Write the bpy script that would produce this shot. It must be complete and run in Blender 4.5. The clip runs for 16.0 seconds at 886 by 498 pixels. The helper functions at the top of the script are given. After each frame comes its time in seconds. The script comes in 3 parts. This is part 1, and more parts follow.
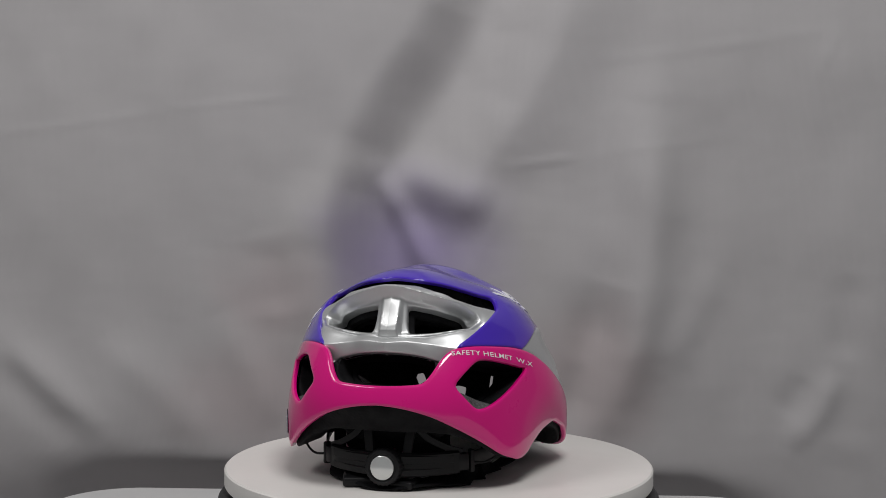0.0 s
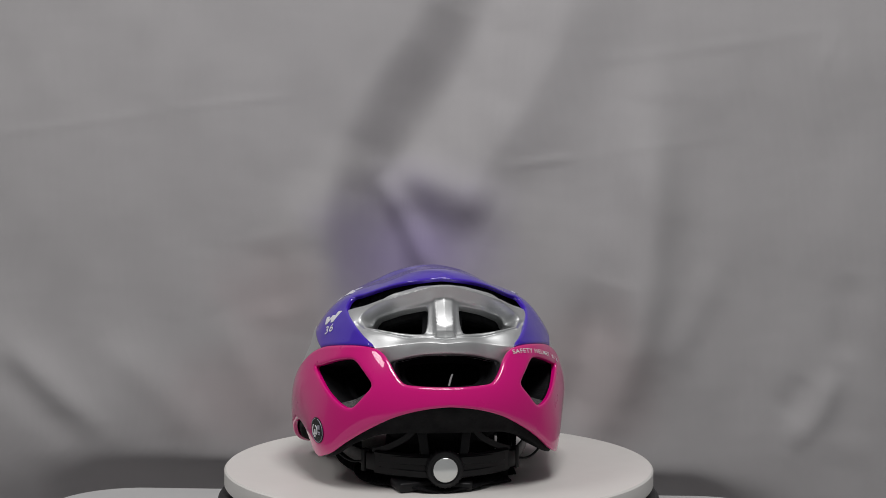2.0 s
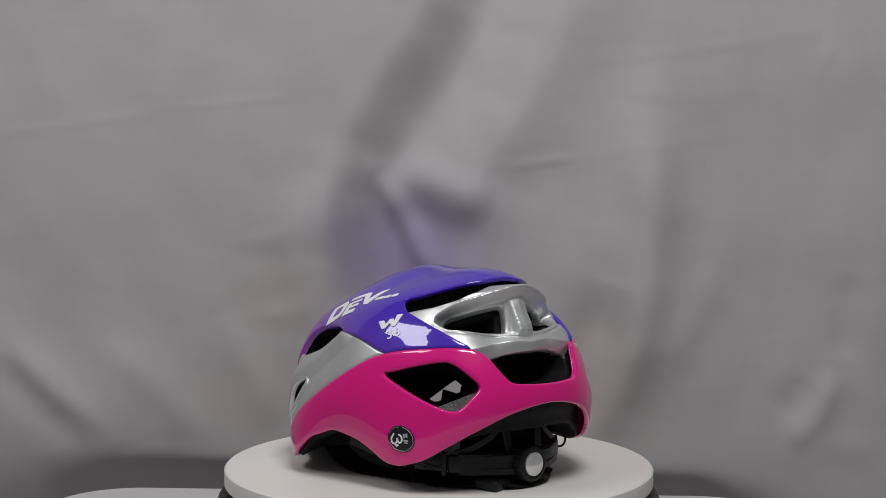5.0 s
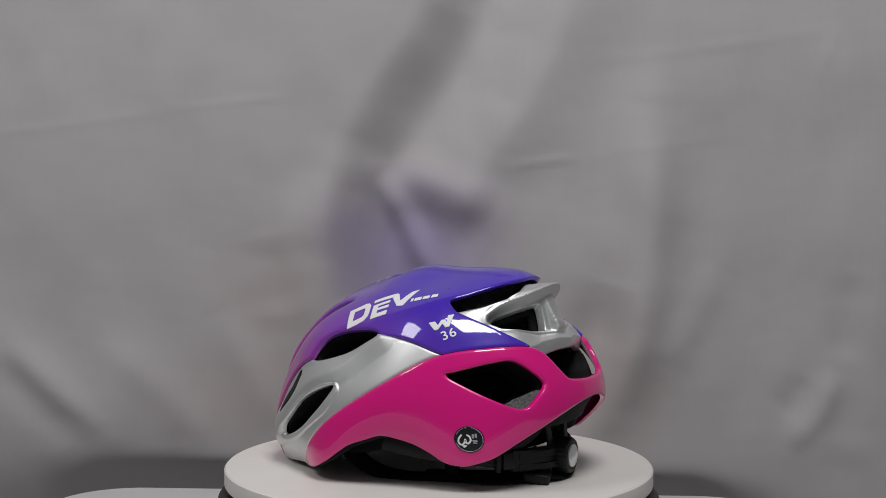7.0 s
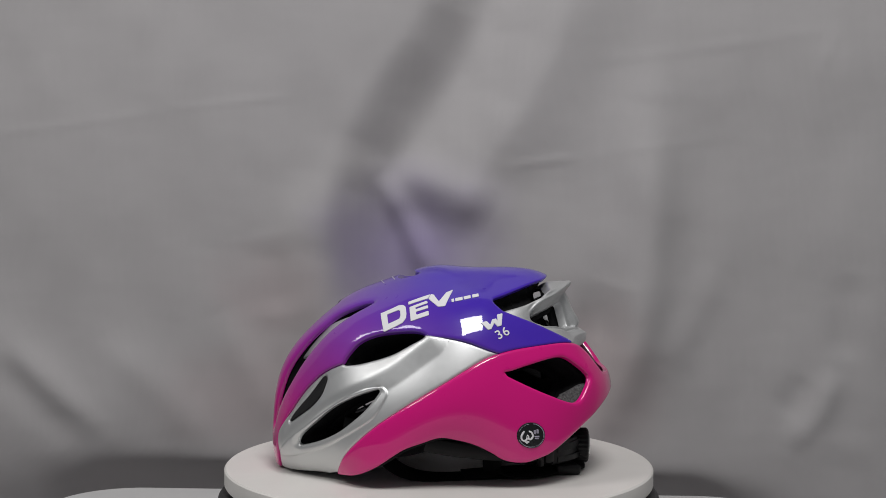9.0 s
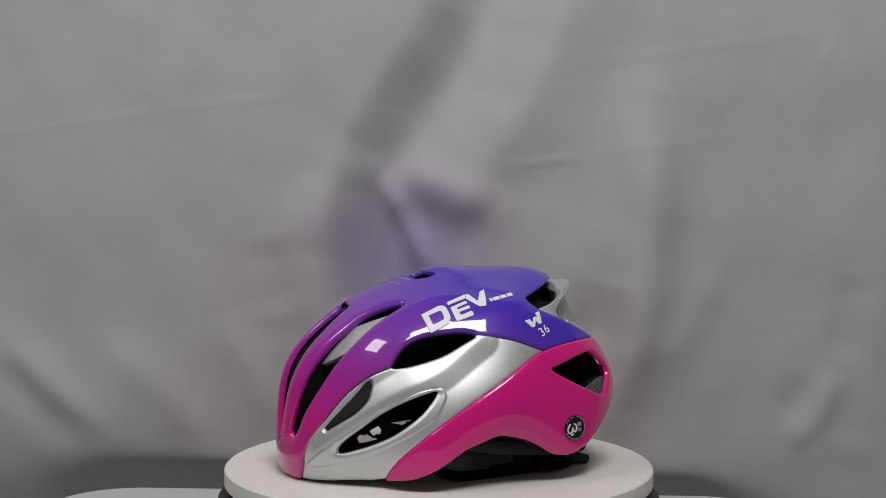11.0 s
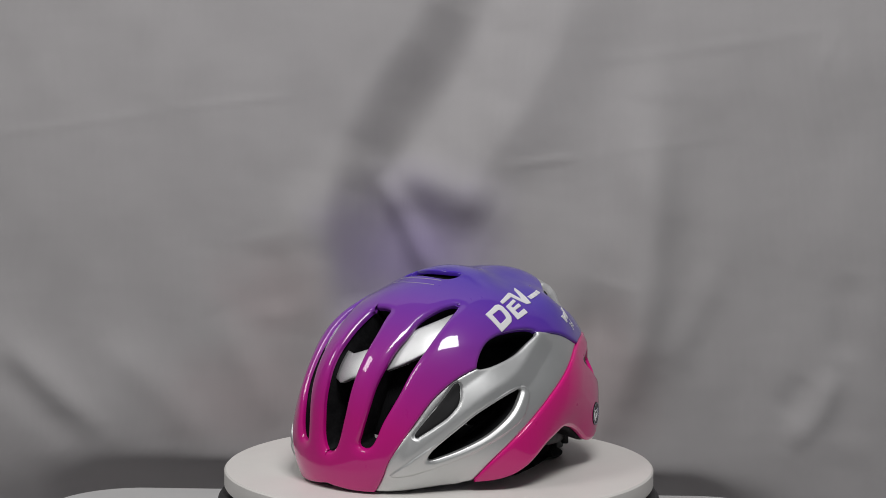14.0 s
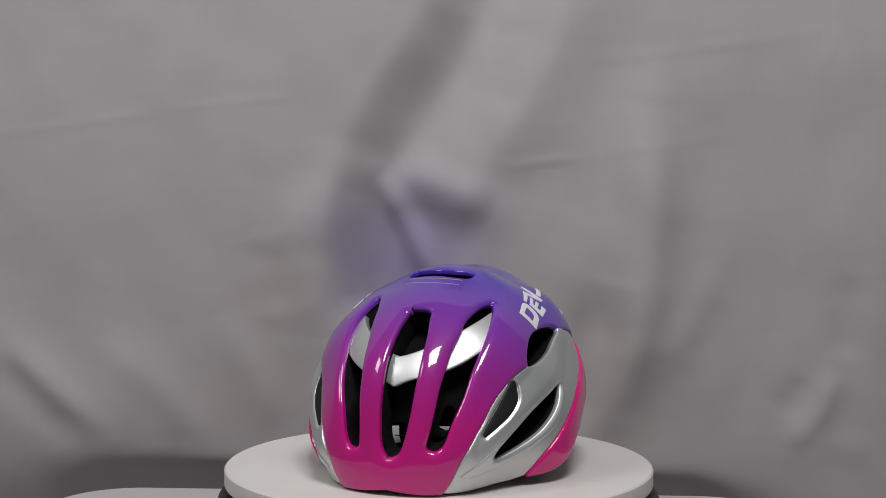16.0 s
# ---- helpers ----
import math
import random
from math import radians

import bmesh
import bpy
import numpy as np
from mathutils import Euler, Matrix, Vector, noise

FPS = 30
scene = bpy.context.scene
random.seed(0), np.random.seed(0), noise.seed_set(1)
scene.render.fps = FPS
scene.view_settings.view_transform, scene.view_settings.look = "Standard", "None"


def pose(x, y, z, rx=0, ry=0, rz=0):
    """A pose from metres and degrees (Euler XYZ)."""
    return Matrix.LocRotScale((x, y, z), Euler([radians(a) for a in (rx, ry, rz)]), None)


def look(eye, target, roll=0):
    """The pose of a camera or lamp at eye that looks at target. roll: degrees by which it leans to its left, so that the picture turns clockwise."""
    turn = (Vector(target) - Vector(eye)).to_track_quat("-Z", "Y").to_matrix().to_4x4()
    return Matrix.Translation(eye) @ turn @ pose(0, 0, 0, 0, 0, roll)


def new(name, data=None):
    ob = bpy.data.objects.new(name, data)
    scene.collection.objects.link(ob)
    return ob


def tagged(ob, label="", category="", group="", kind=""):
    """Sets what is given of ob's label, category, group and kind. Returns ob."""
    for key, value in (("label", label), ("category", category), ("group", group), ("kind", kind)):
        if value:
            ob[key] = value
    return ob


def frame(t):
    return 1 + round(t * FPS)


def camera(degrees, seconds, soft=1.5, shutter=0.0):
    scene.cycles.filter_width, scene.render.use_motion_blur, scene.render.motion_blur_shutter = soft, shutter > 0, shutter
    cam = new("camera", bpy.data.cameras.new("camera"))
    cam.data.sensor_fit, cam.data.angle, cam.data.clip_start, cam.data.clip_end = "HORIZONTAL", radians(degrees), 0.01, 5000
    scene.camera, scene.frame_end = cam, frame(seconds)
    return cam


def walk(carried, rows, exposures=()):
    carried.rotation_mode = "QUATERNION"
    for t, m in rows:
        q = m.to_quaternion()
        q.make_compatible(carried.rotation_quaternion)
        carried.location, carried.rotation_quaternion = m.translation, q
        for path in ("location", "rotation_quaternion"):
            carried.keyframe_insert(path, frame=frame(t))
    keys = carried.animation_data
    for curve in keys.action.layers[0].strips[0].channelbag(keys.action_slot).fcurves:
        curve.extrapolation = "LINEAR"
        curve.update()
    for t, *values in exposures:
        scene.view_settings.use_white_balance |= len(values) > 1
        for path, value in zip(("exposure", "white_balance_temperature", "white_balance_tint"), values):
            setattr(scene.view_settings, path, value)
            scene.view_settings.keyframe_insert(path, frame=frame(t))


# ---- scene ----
# A bicycle helmet turning on a motorised display turntable before a grey cloth.
# Helmet space: y to its front, x to its right, z up from the platter; metres.
EYE = (0.0027, -0.9367, 0.1894)
cam = camera(42.81, 16.0, soft=0.9)
VIEW = look(EYE, (EYE[0], EYE[1] + math.cos(-0.01453), EYE[2] + math.sin(-0.01453)), 0.215)
walk(cam, [(0.0, VIEW), (16.0, VIEW)])

# ---- light ----
world = bpy.data.worlds.new("room")
scene.world = world
world.use_nodes = True
world.node_tree.nodes["Background"].inputs[0].default_value = (0.95, 0.97, 1.0, 1)
world.node_tree.nodes["Background"].inputs[1].default_value = 0.12


def area(name, eye, target, sx, sy, watts, colour):
    data = bpy.data.lights.new(name, "AREA")
    data.shape, data.size, data.size_y, data.energy, data.color = "RECTANGLE", sx, sy, watts, colour
    ob = new(name, data)
    ob.matrix_world = look(eye, target)
    return ob


area("softbox_left", (-1.22, -0.74, 1.58), (0, 0.05, 0.08), 0.60, 0.50, 8.5, (1.0, 0.98, 0.97))
area("softbox_front", (0.20, -0.84, 1.60), (0, 0.05, 0.08), 0.57, 0.49, 17.0, (1.0, 0.985, 0.98))
scene.view_settings.exposure = 0.0


# ---- materials ----
class Mat:
    """A node material with a few short cuts."""

    def __init__(self, name, colour=(0.5, 0.5, 0.5), rough=0.5, metal=0.0, coat=0.0, spec=0.5):
        self.m = bpy.data.materials.new(name)
        self.m.use_nodes = True
        self.t = self.m.node_tree
        self.b = self.t.nodes["Principled BSDF"]
        self.set("Base Color", (*colour, 1)), self.set("Roughness", rough), self.set("Metallic", metal)
        self.set("Coat Weight", coat), self.set("Coat Roughness", 0.03), self.set("Specular IOR Level", spec)

    def set(self, key, value):
        self.b.inputs[key].default_value = value

    def node(self, kind, **inputs):
        n = self.t.nodes.new(kind)
        for key, value in inputs.items():
            socket = n.inputs[key.replace("_", " ")]
            if isinstance(value, bpy.types.NodeSocket):
                self.t.links.new(value, socket)
            else:
                socket.default_value = value
        return n

    def link(self, a, b):
        self.t.links.new(a, self.b.inputs[b] if isinstance(b, str) else b)

    def coords(self):
        return self.node("ShaderNodeTexCoord").outputs["Object"]

    def noise(self, scale, detail=4.0, rough=0.6):
        return self.node("ShaderNodeTexNoise", Vector=self.coords(), Scale=scale, Detail=detail, Roughness=rough).outputs["Fac"]

    def ramp(self, fac, stops):
        n = self.node("ShaderNodeValToRGB", Fac=fac)
        e = n.color_ramp.elements
        e[0].position, e[0].color = stops[0][0], (*stops[0][1], 1)
        e[1].position, e[1].color = stops[-1][0], (*stops[-1][1], 1)
        for p, c in stops[1:-1]:
            e.new(p).color = (*c, 1)
        return n.outputs["Color"]

    def spread(self, fac, low, high):
        n = self.node("ShaderNodeMapRange", Value=fac)
        n.inputs["From Min"].default_value, n.inputs["From Max"].default_value = 0.3, 0.7
        n.inputs["To Min"].default_value, n.inputs["To Max"].default_value = low, high
        return n.outputs["Result"]

    def bump(self, height, strength, distance):
        n = self.node("ShaderNodeBump", Height=height, Strength=strength, Distance=distance)
        self.link(n.outputs["Normal"], "Normal")


def lacquer(name, stops=None, colour=None):
    m = Mat(name, colour or (0.5, 0.1, 0.5), 0.32, 0.0, 1.0, 0.12)
    if stops:
        split = m.node("ShaderNodeSeparateXYZ", Vector=m.coords())
        a = m.node("ShaderNodeMath", Value=split.outputs["Z"])
        a.operation, a.inputs[1].default_value = "MULTIPLY", 1.0
        b = m.node("ShaderNodeMath")
        b.operation, b.inputs[1].default_value = "MULTIPLY", -0.62
        m.link(split.outputs["Y"], b.inputs[0])
        c = m.node("ShaderNodeMath")
        c.operation = "ADD"
        m.link(a.outputs[0], c.inputs[0]), m.link(b.outputs[0], c.inputs[1])
        d = m.node("ShaderNodeMapRange", Value=c.outputs[0])
        d.inputs["From Min"].default_value, d.inputs["From Max"].default_value = -0.08, 0.16
        m.link(m.ramp(d.outputs["Result"], stops), "Base Color")
    m.link(m.spread(m.noise(60), 0.27, 0.37), "Roughness")
    m.link(m.spread(m.noise(25, 2), 0.012, 0.03), "Coat Roughness")
    m.bump(m.noise(38, 2), 0.06, 0.0012)
    m.set("Coat IOR", 1.60)
    return m.m


PINK = (0.70, 0.003, 0.21)
M_PURPLE = lacquer("violet_to_magenta_lacquer", [(0.0, (0.60, 0.004, 0.205)), (0.22, (0.55, 0.005, 0.22)), (0.42, (0.37, 0.014, 0.29)),
                                                 (0.62, (0.235, 0.034, 0.37)), (0.80, (0.135, 0.036, 0.42)), (0.94, (0.072, 0.022, 0.43)), (1.0, (0.058, 0.018, 0.44))])
M_PINK = lacquer("magenta_lacquer", colour=PINK)


def silver_paint():
    m = Mat("silver_metallic_paint", (0.62, 0.63, 0.63), 0.45, 0.80, 0.2)
    flake = m.node("ShaderNodeTexVoronoi", Vector=m.coords(), Scale=2600.0)
    m.link(m.ramp(flake.outputs["Distance"], [(0.0, (0.55, 0.56, 0.56)), (0.6, (0.68, 0.69, 0.69))]), "Base Color")
    m.link(m.spread(m.noise(260), 0.42, 0.49), "Roughness")
    return m.m


M_SILVER = silver_paint()


def foam():
    m = Mat("black_foam", (0.010, 0.010, 0.011), 0.65, spec=0.1)
    cell = m.node("ShaderNodeTexVoronoi", Vector=m.coords(), Scale=420.0)
    m.link(m.ramp(m.noise(120), [(0.35, (0.006, 0.006, 0.007)), (0.7, (0.014, 0.014, 0.015))]), "Base Color")
    m.bump(cell.outputs["Distance"], 0.35, 0.0006)
    return m.m


def plastic(name, colour, rough):
    m = Mat(name, colour, rough, spec=0.28)
    m.link(m.spread(m.noise(90), rough - 0.06, rough + 0.08), "Roughness")
    m.bump(m.noise(700, 2), 0.08, 0.0003)
    return m.m


M_FOAM = foam()
M_BLACK = plastic("black_nylon", (0.008, 0.008, 0.009), 0.45)
M_PAD = plastic("black_rubber_inlay", (0.010, 0.010, 0.011), 0.65)
M_DECAL = plastic("white_print", (0.80, 0.80, 0.82), 0.35)
M_GREY_PRINT = plastic("pale_grey_print", (0.36, 0.34, 0.42), 0.35)
M_BADGE = plastic("black_print", (0.012, 0.014, 0.015), 0.25)
M_BUTTON = Mat("satin_button", (0.70, 0.72, 0.71), 0.22, 0.55, 0.5).m


def webbing():
    m = Mat("black_webbing", (0.008, 0.008, 0.009), 0.9, spec=0.1)
    w = m.node("ShaderNodeTexWave", Vector=m.coords(), Scale=300.0, Distortion=0.5)
    m.bump(w.outputs["Fac"], 0.4, 0.0005)
    return m.m


M_STRAP = webbing()


def platter_paint():
    m = Mat("white_platter", (0.74, 0.72, 0.69), 0.42, spec=0.4)
    m.link(m.ramp(m.noise(9, 6), [(0.3, (0.72, 0.70, 0.67)), (0.7, (0.77, 0.75, 0.72))]), "Base Color")
    m.link(m.spread(m.noise(40), 0.38, 0.5), "Roughness")
    m.bump(m.noise(500, 2), 0.05, 0.0003)
    return m.m


def cloth():
    m = Mat("grey_backdrop_cloth", (0.42, 0.41, 0.415), 0.9, spec=0.15)
    m.set("Sheen Weight", 0.25)
    grey = m.ramp(m.noise(5, 5), [(0.3, (0.41, 0.398, 0.402)), (0.7, (0.455, 0.442, 0.447))])
    # violet and rosy light bounced off the helmet, painted into the cloth's colour
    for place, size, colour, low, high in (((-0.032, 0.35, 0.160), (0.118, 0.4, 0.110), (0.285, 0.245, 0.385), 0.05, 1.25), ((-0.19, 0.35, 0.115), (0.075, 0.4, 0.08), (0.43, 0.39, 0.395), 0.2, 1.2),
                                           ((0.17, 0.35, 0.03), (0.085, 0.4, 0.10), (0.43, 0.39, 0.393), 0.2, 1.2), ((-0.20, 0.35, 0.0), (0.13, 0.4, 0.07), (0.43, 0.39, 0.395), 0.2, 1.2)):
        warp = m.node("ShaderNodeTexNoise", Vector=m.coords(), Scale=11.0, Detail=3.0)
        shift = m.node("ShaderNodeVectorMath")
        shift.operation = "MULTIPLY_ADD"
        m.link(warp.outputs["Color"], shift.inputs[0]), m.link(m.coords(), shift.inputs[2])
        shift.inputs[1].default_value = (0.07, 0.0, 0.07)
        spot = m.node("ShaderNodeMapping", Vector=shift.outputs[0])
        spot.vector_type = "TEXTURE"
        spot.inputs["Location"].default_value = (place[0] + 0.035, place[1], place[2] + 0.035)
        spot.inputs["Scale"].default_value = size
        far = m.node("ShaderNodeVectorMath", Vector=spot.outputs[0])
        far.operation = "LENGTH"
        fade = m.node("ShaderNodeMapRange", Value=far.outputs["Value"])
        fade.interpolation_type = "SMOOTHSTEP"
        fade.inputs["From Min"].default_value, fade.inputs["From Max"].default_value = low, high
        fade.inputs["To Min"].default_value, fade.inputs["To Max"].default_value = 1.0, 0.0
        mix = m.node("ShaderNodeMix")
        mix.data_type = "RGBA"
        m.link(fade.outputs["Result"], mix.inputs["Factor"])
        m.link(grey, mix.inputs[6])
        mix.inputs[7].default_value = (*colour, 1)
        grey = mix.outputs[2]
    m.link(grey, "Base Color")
    weave = m.node("ShaderNodeTexWave", Vector=m.coords(), Scale=260.0, Distortion=1.5)
    m.bump(weave.outputs["Fac"], 0.06, 0.0006)
    return m.m


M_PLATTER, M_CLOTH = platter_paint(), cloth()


def matte(name, dark, light, scale):
    m = Mat(name, light, 0.7, spec=0.3)
    m.link(m.ramp(m.noise(scale, 6), [(0.3, dark), (0.7, light)]), "Base Color")
    m.bump(m.noise(300, 3), 0.08, 0.0004)
    return m.m


M_BOARD = matte("pale_board", (0.50, 0.50, 0.50), (0.56, 0.56, 0.555), 9)
M_BASE = plastic("black_turntable_base", (0.02, 0.02, 0.021), 0.45)


# ---- mesh tools ----
def mesh_object(name, verts, faces, material, parent=None, label="", smooth=True, sharp=None):
    me = bpy.data.meshes.new(name)
    me.from_pydata([tuple(map(float, v)) for v in verts], [], [tuple(map(int, f)) for f in faces])
    me.materials.append(material)
    if smooth:
        me.shade_smooth()
    if sharp:
        me.set_sharp_from_angle(angle=radians(sharp))
    ob = new(name, me)
    ob.parent = parent
    if label:
        tagged(ob, label)
    return ob


def part(name, bm, material, parent, label="", sharp=35):
    me = bpy.data.meshes.new(name)
    bm.to_mesh(me)
    bm.free()
    me.materials.append(material)
    me.shade_smooth()
    me.set_sharp_from_angle(angle=radians(sharp))
    ob = new(name, me)
    ob.parent = parent
    if label:
        tagged(ob, label)
    return ob


def lathe(profile, n=128):
    """A closed solid turned round the z axis from (radius, z) pairs, bottom to top; the ends lie on the axis."""
    bm = bmesh.new()
    rings = []
    for r, z in profile:
        if r < 1e-6:
            rings.append([bm.verts.new((0, 0, z))])
        else:
            rings.append([bm.verts.new((r * math.cos(2 * math.pi * i / n), r * math.sin(2 * math.pi * i / n), z)) for i in range(n)])
    for a, b in zip(rings, rings[1:]):
        for i in range(n):
            j = (i + 1) % n
            if len(a) == 1:
                bm.faces.new((a[0], b[j], b[i]))
            elif len(b) == 1:
                bm.faces.new((a[i], a[j], b[0]))
            else:
                bm.faces.new((a[i], a[j], b[j], b[i]))
    bmesh.ops.recalc_face_normals(bm, faces=bm.faces)
    return bm


def curve_points(points, steps=8, closed=False):
    """A smooth curve (Catmull-Rom) through points of any dimension."""
    p = np.array(points, float)
    n = len(p)
    out = []
    for i in range(n if closed else n - 1):
        if closed:
            a, b, c, d = p[i - 1], p[i], p[(i + 1) % n], p[(i + 2) % n]
        else:
            a, b, c, d = p[max(i - 1, 0)], p[i], p[i + 1], p[min(i + 2, n - 1)]
        for s in range(steps):
            t = s / steps
            out.append(0.5 * (2 * b + (c - a) * t + (2 * a - 5 * b + 4 * c - d) * t * t + (3 * b - a - 3 * c + d) * t ** 3))
    if not closed:
        out.append(p[-1])
    return np.array(out)


def band(points, width, thick, wide_axis=(0, 0, 1), steps=8):
    """A flat strap swept along a smooth curve; its width lies along wide_axis."""
    c = curve_points(points, steps)
    bm = bmesh.new()
    rings = []
    for i, p in enumerate(c):
        tangent = Vector(c[min(i + 1, len(c) - 1)] - c[max(i - 1, 0)]).normalized()
        side = Vector(wide_axis)
        side = (side - tangent * side.dot(tangent)).normalized()
        up = tangent.cross(side)
        ring = []
        for u, v in ((-1, -0.5), (-0.85, -1), (0.85, -1), (1, -0.5), (1, 0.5), (0.85, 1), (-0.85, 1), (-1, 0.5)):
            ring.append(bm.verts.new(Vector(p) + side * u * width / 2 + up * v * thick / 2))
        rings.append(ring)
    for a, b in zip(rings, rings[1:]):
        for i in range(8):
            bm.faces.new((a[i], a[(i + 1) % 8], b[(i + 1) % 8], b[i]))
    bm.faces.new(rings[0]), bm.faces.new(rings[-1])
    bmesh.ops.recalc_face_normals(bm, faces=bm.faces)
    return bm


def tube(points, radius, steps=8, n=10):
    c = curve_points(points, steps)
    bm = bmesh.new()
    rings = []
    for i, p in enumerate(c):
        tangent = Vector(c[min(i + 1, len(c) - 1)] - c[max(i - 1, 0)]).normalized()
        side = tangent.cross(Vector((0.3, 0.2, 1))).normalized()
        up = tangent.cross(side)
        rings.append([bm.verts.new(Vector(p) + radius * (side * math.cos(2 * math.pi * k / n) + up * math.sin(2 * math.pi * k / n))) for k in range(n)])
    for a, b in zip(rings, rings[1:]):
        for i in range(n):
            bm.faces.new((a[i], a[(i + 1) % n], b[(i + 1) % n], b[i]))
    bm.faces.new(rings[0]), bm.faces.new(rings[-1])
    bmesh.ops.recalc_face_normals(bm, faces=bm.faces)
    return bm


def block(size, m, bevel=0.001, segments=2):
    bm = bmesh.new()
    bmesh.ops.create_cube(bm, size=1.0, matrix=Matrix.Diagonal((*size, 1)))
    if bevel:
        bmesh.ops.bevel(bm, geom=list(bm.edges), offset=bevel, segments=segments, affect="EDGES", profile=0.5)
    bmesh.ops.transform(bm, matrix=m, verts=bm.verts)
    return bm


# ---- the helmet's form ----
# The outer form is a smooth star-shaped surface about CENTRE. A half helmet is laid out flat by the angles (a, b) in degrees
# from its side: a to the front, b upwards; a * a + b * b = 90 * 90 is its plane of symmetry.
CENTRE = np.array((0.0, 0.0, 0.055))
FORM = (0.1121, -0.0057, -0.0523, -0.0539, 0.3312, 0.0979, -0.5116, -0.0695, 0.2594, 0.0025, -0.1012, 0.0752, 0.1009, -0.1657, 0.0176, 0.2417,
        -0.1831, 0.0042, 0.022, 0.2492, 0.3474, -1.3512, -0.3453, 1.0891, -0.0302, 0.5393, -0.3187, -0.2589, -0.0305, 0.0513, 0.0107, -0.1508,
        -0.0933, -0.3271, 1.1355, 0.0208, -0.9267, 0.3646, 0.2527, 0.051, 0.1485, -0.1716, 0.0013, 0.467, -0.0413)
POWERS = [(j, k) for j in range(9) for k in range(9 - j)]


def direction(ab):
    rho = np.radians(np.hypot(ab[:, 0], ab[:, 1]))
    phi = np.arctan2(ab[:, 1], ab[:, 0])
    return np.stack([-np.cos(rho), np.sin(rho) * np.cos(phi), np.sin(rho) * np.sin(phi)], 1)


def form(ab, lift=0.0):
    """Points of the left half, lifted off the form by metres."""
    d = direction(ab)
    r = sum(c * d[:, 1] ** j * d[:, 2] ** k for c, (j, k) in zip(FORM, POWERS))
    return CENTRE + d * (r + lift)[:, None]


def outline(points, steps=6, closed=True):
    return curve_points(points, steps, closed)


def inside(ab, poly):
    """Signed distance in degrees to a closed outline, positive inside."""
    out = np.empty(len(ab))
    a, b = poly, np.roll(poly, -1, 0)
    e = b - a
    ee = (e * e).sum(1) + 1e-12
    for s in range(0, len(ab), 4000):
        p = ab[s:s + 4000, None, :]
        w = p - a
        t = np.clip((w * e).sum(2) / ee, 0, 1)
        dist = np.sqrt(((w - t[..., None] * e) ** 2).sum(2)).min(1)
        cond = (a[:, 1] > p[..., 1]) != (b[:, 1] > p[..., 1])
        xs = a[:, 0] + (p[..., 1] - a[:, 1]) * e[:, 0] / np.where(np.abs(e[:, 1]) < 1e-12, 1e-12, e[:, 1])
        odd = (cond & (p[..., 0] < xs)).sum(1) % 2
        out[s:s + 4000] = np.where(odd == 1, dist, -dist)
    return out


def cut(ab, tri, f, keep_both=False):
    """Cuts a flat triangle mesh along f = 0; keeps the side where f is positive, or both."""
    f = np.where(np.abs(f) < 0.02, 0.0, f)
    s = np.sign(f)[tri]
    whole_pos, whole_neg = (s >= 0).all(1), (s <= 0).all(1)
    out = [tri[whole_pos]]
    if keep_both:
        out.append(tri[whole_neg & ~whole_pos])
    verts, seen, made = [], {}, []
    base = len(ab)

    def meet(i, j):
        key = (min(i, j), max(i, j))
        if key not in seen:
            t = f[i] / (f[i] - f[j])
            seen[key] = base + len(verts)
            verts.append(ab[i] + t * (ab[j] - ab[i]))
        return seen[key]

    for t in tri[~whole_pos & ~whole_neg]:
        for sign in ((1, -1) if keep_both else (1,)):
            poly = []
            for k in range(3):
                i, j = t[k], t[(k + 1) % 3]
                if f[i] * sign >= 0:
                    poly.append(i)
                if f[i] * f[j] < 0:
                    poly.append(meet(i, j))
            for k in range(1, len(poly) - 1):
                made.append((poly[0], poly[k], poly[k + 1]))
    if verts:
        ab = np.concatenate([ab, np.array(verts)])
    if made:
        out.append(np.array(made))
    tri = np.concatenate(out)
    used, inv = np.unique(tri, return_inverse=True)
    return ab[used], inv.reshape(-1, 3)


def sheet(low, high, step):
    a = np.arange(low[0], high[0] + step, step)
    b = np.arange(low[1], high[1] + step, step)
    A, B = np.meshgrid(a, b)
    n, m = len(a), len(b)
    i = np.arange((n - 1) * (m - 1))
    k = (i // (n - 1)) * n + i % (n - 1)
    tri = np.concatenate([np.stack([k, k + 1, k + n + 1], 1), np.stack([k, k + n + 1, k + n], 1)])
    return np.stack([A.ravel(), B.ravel()], 1), tri


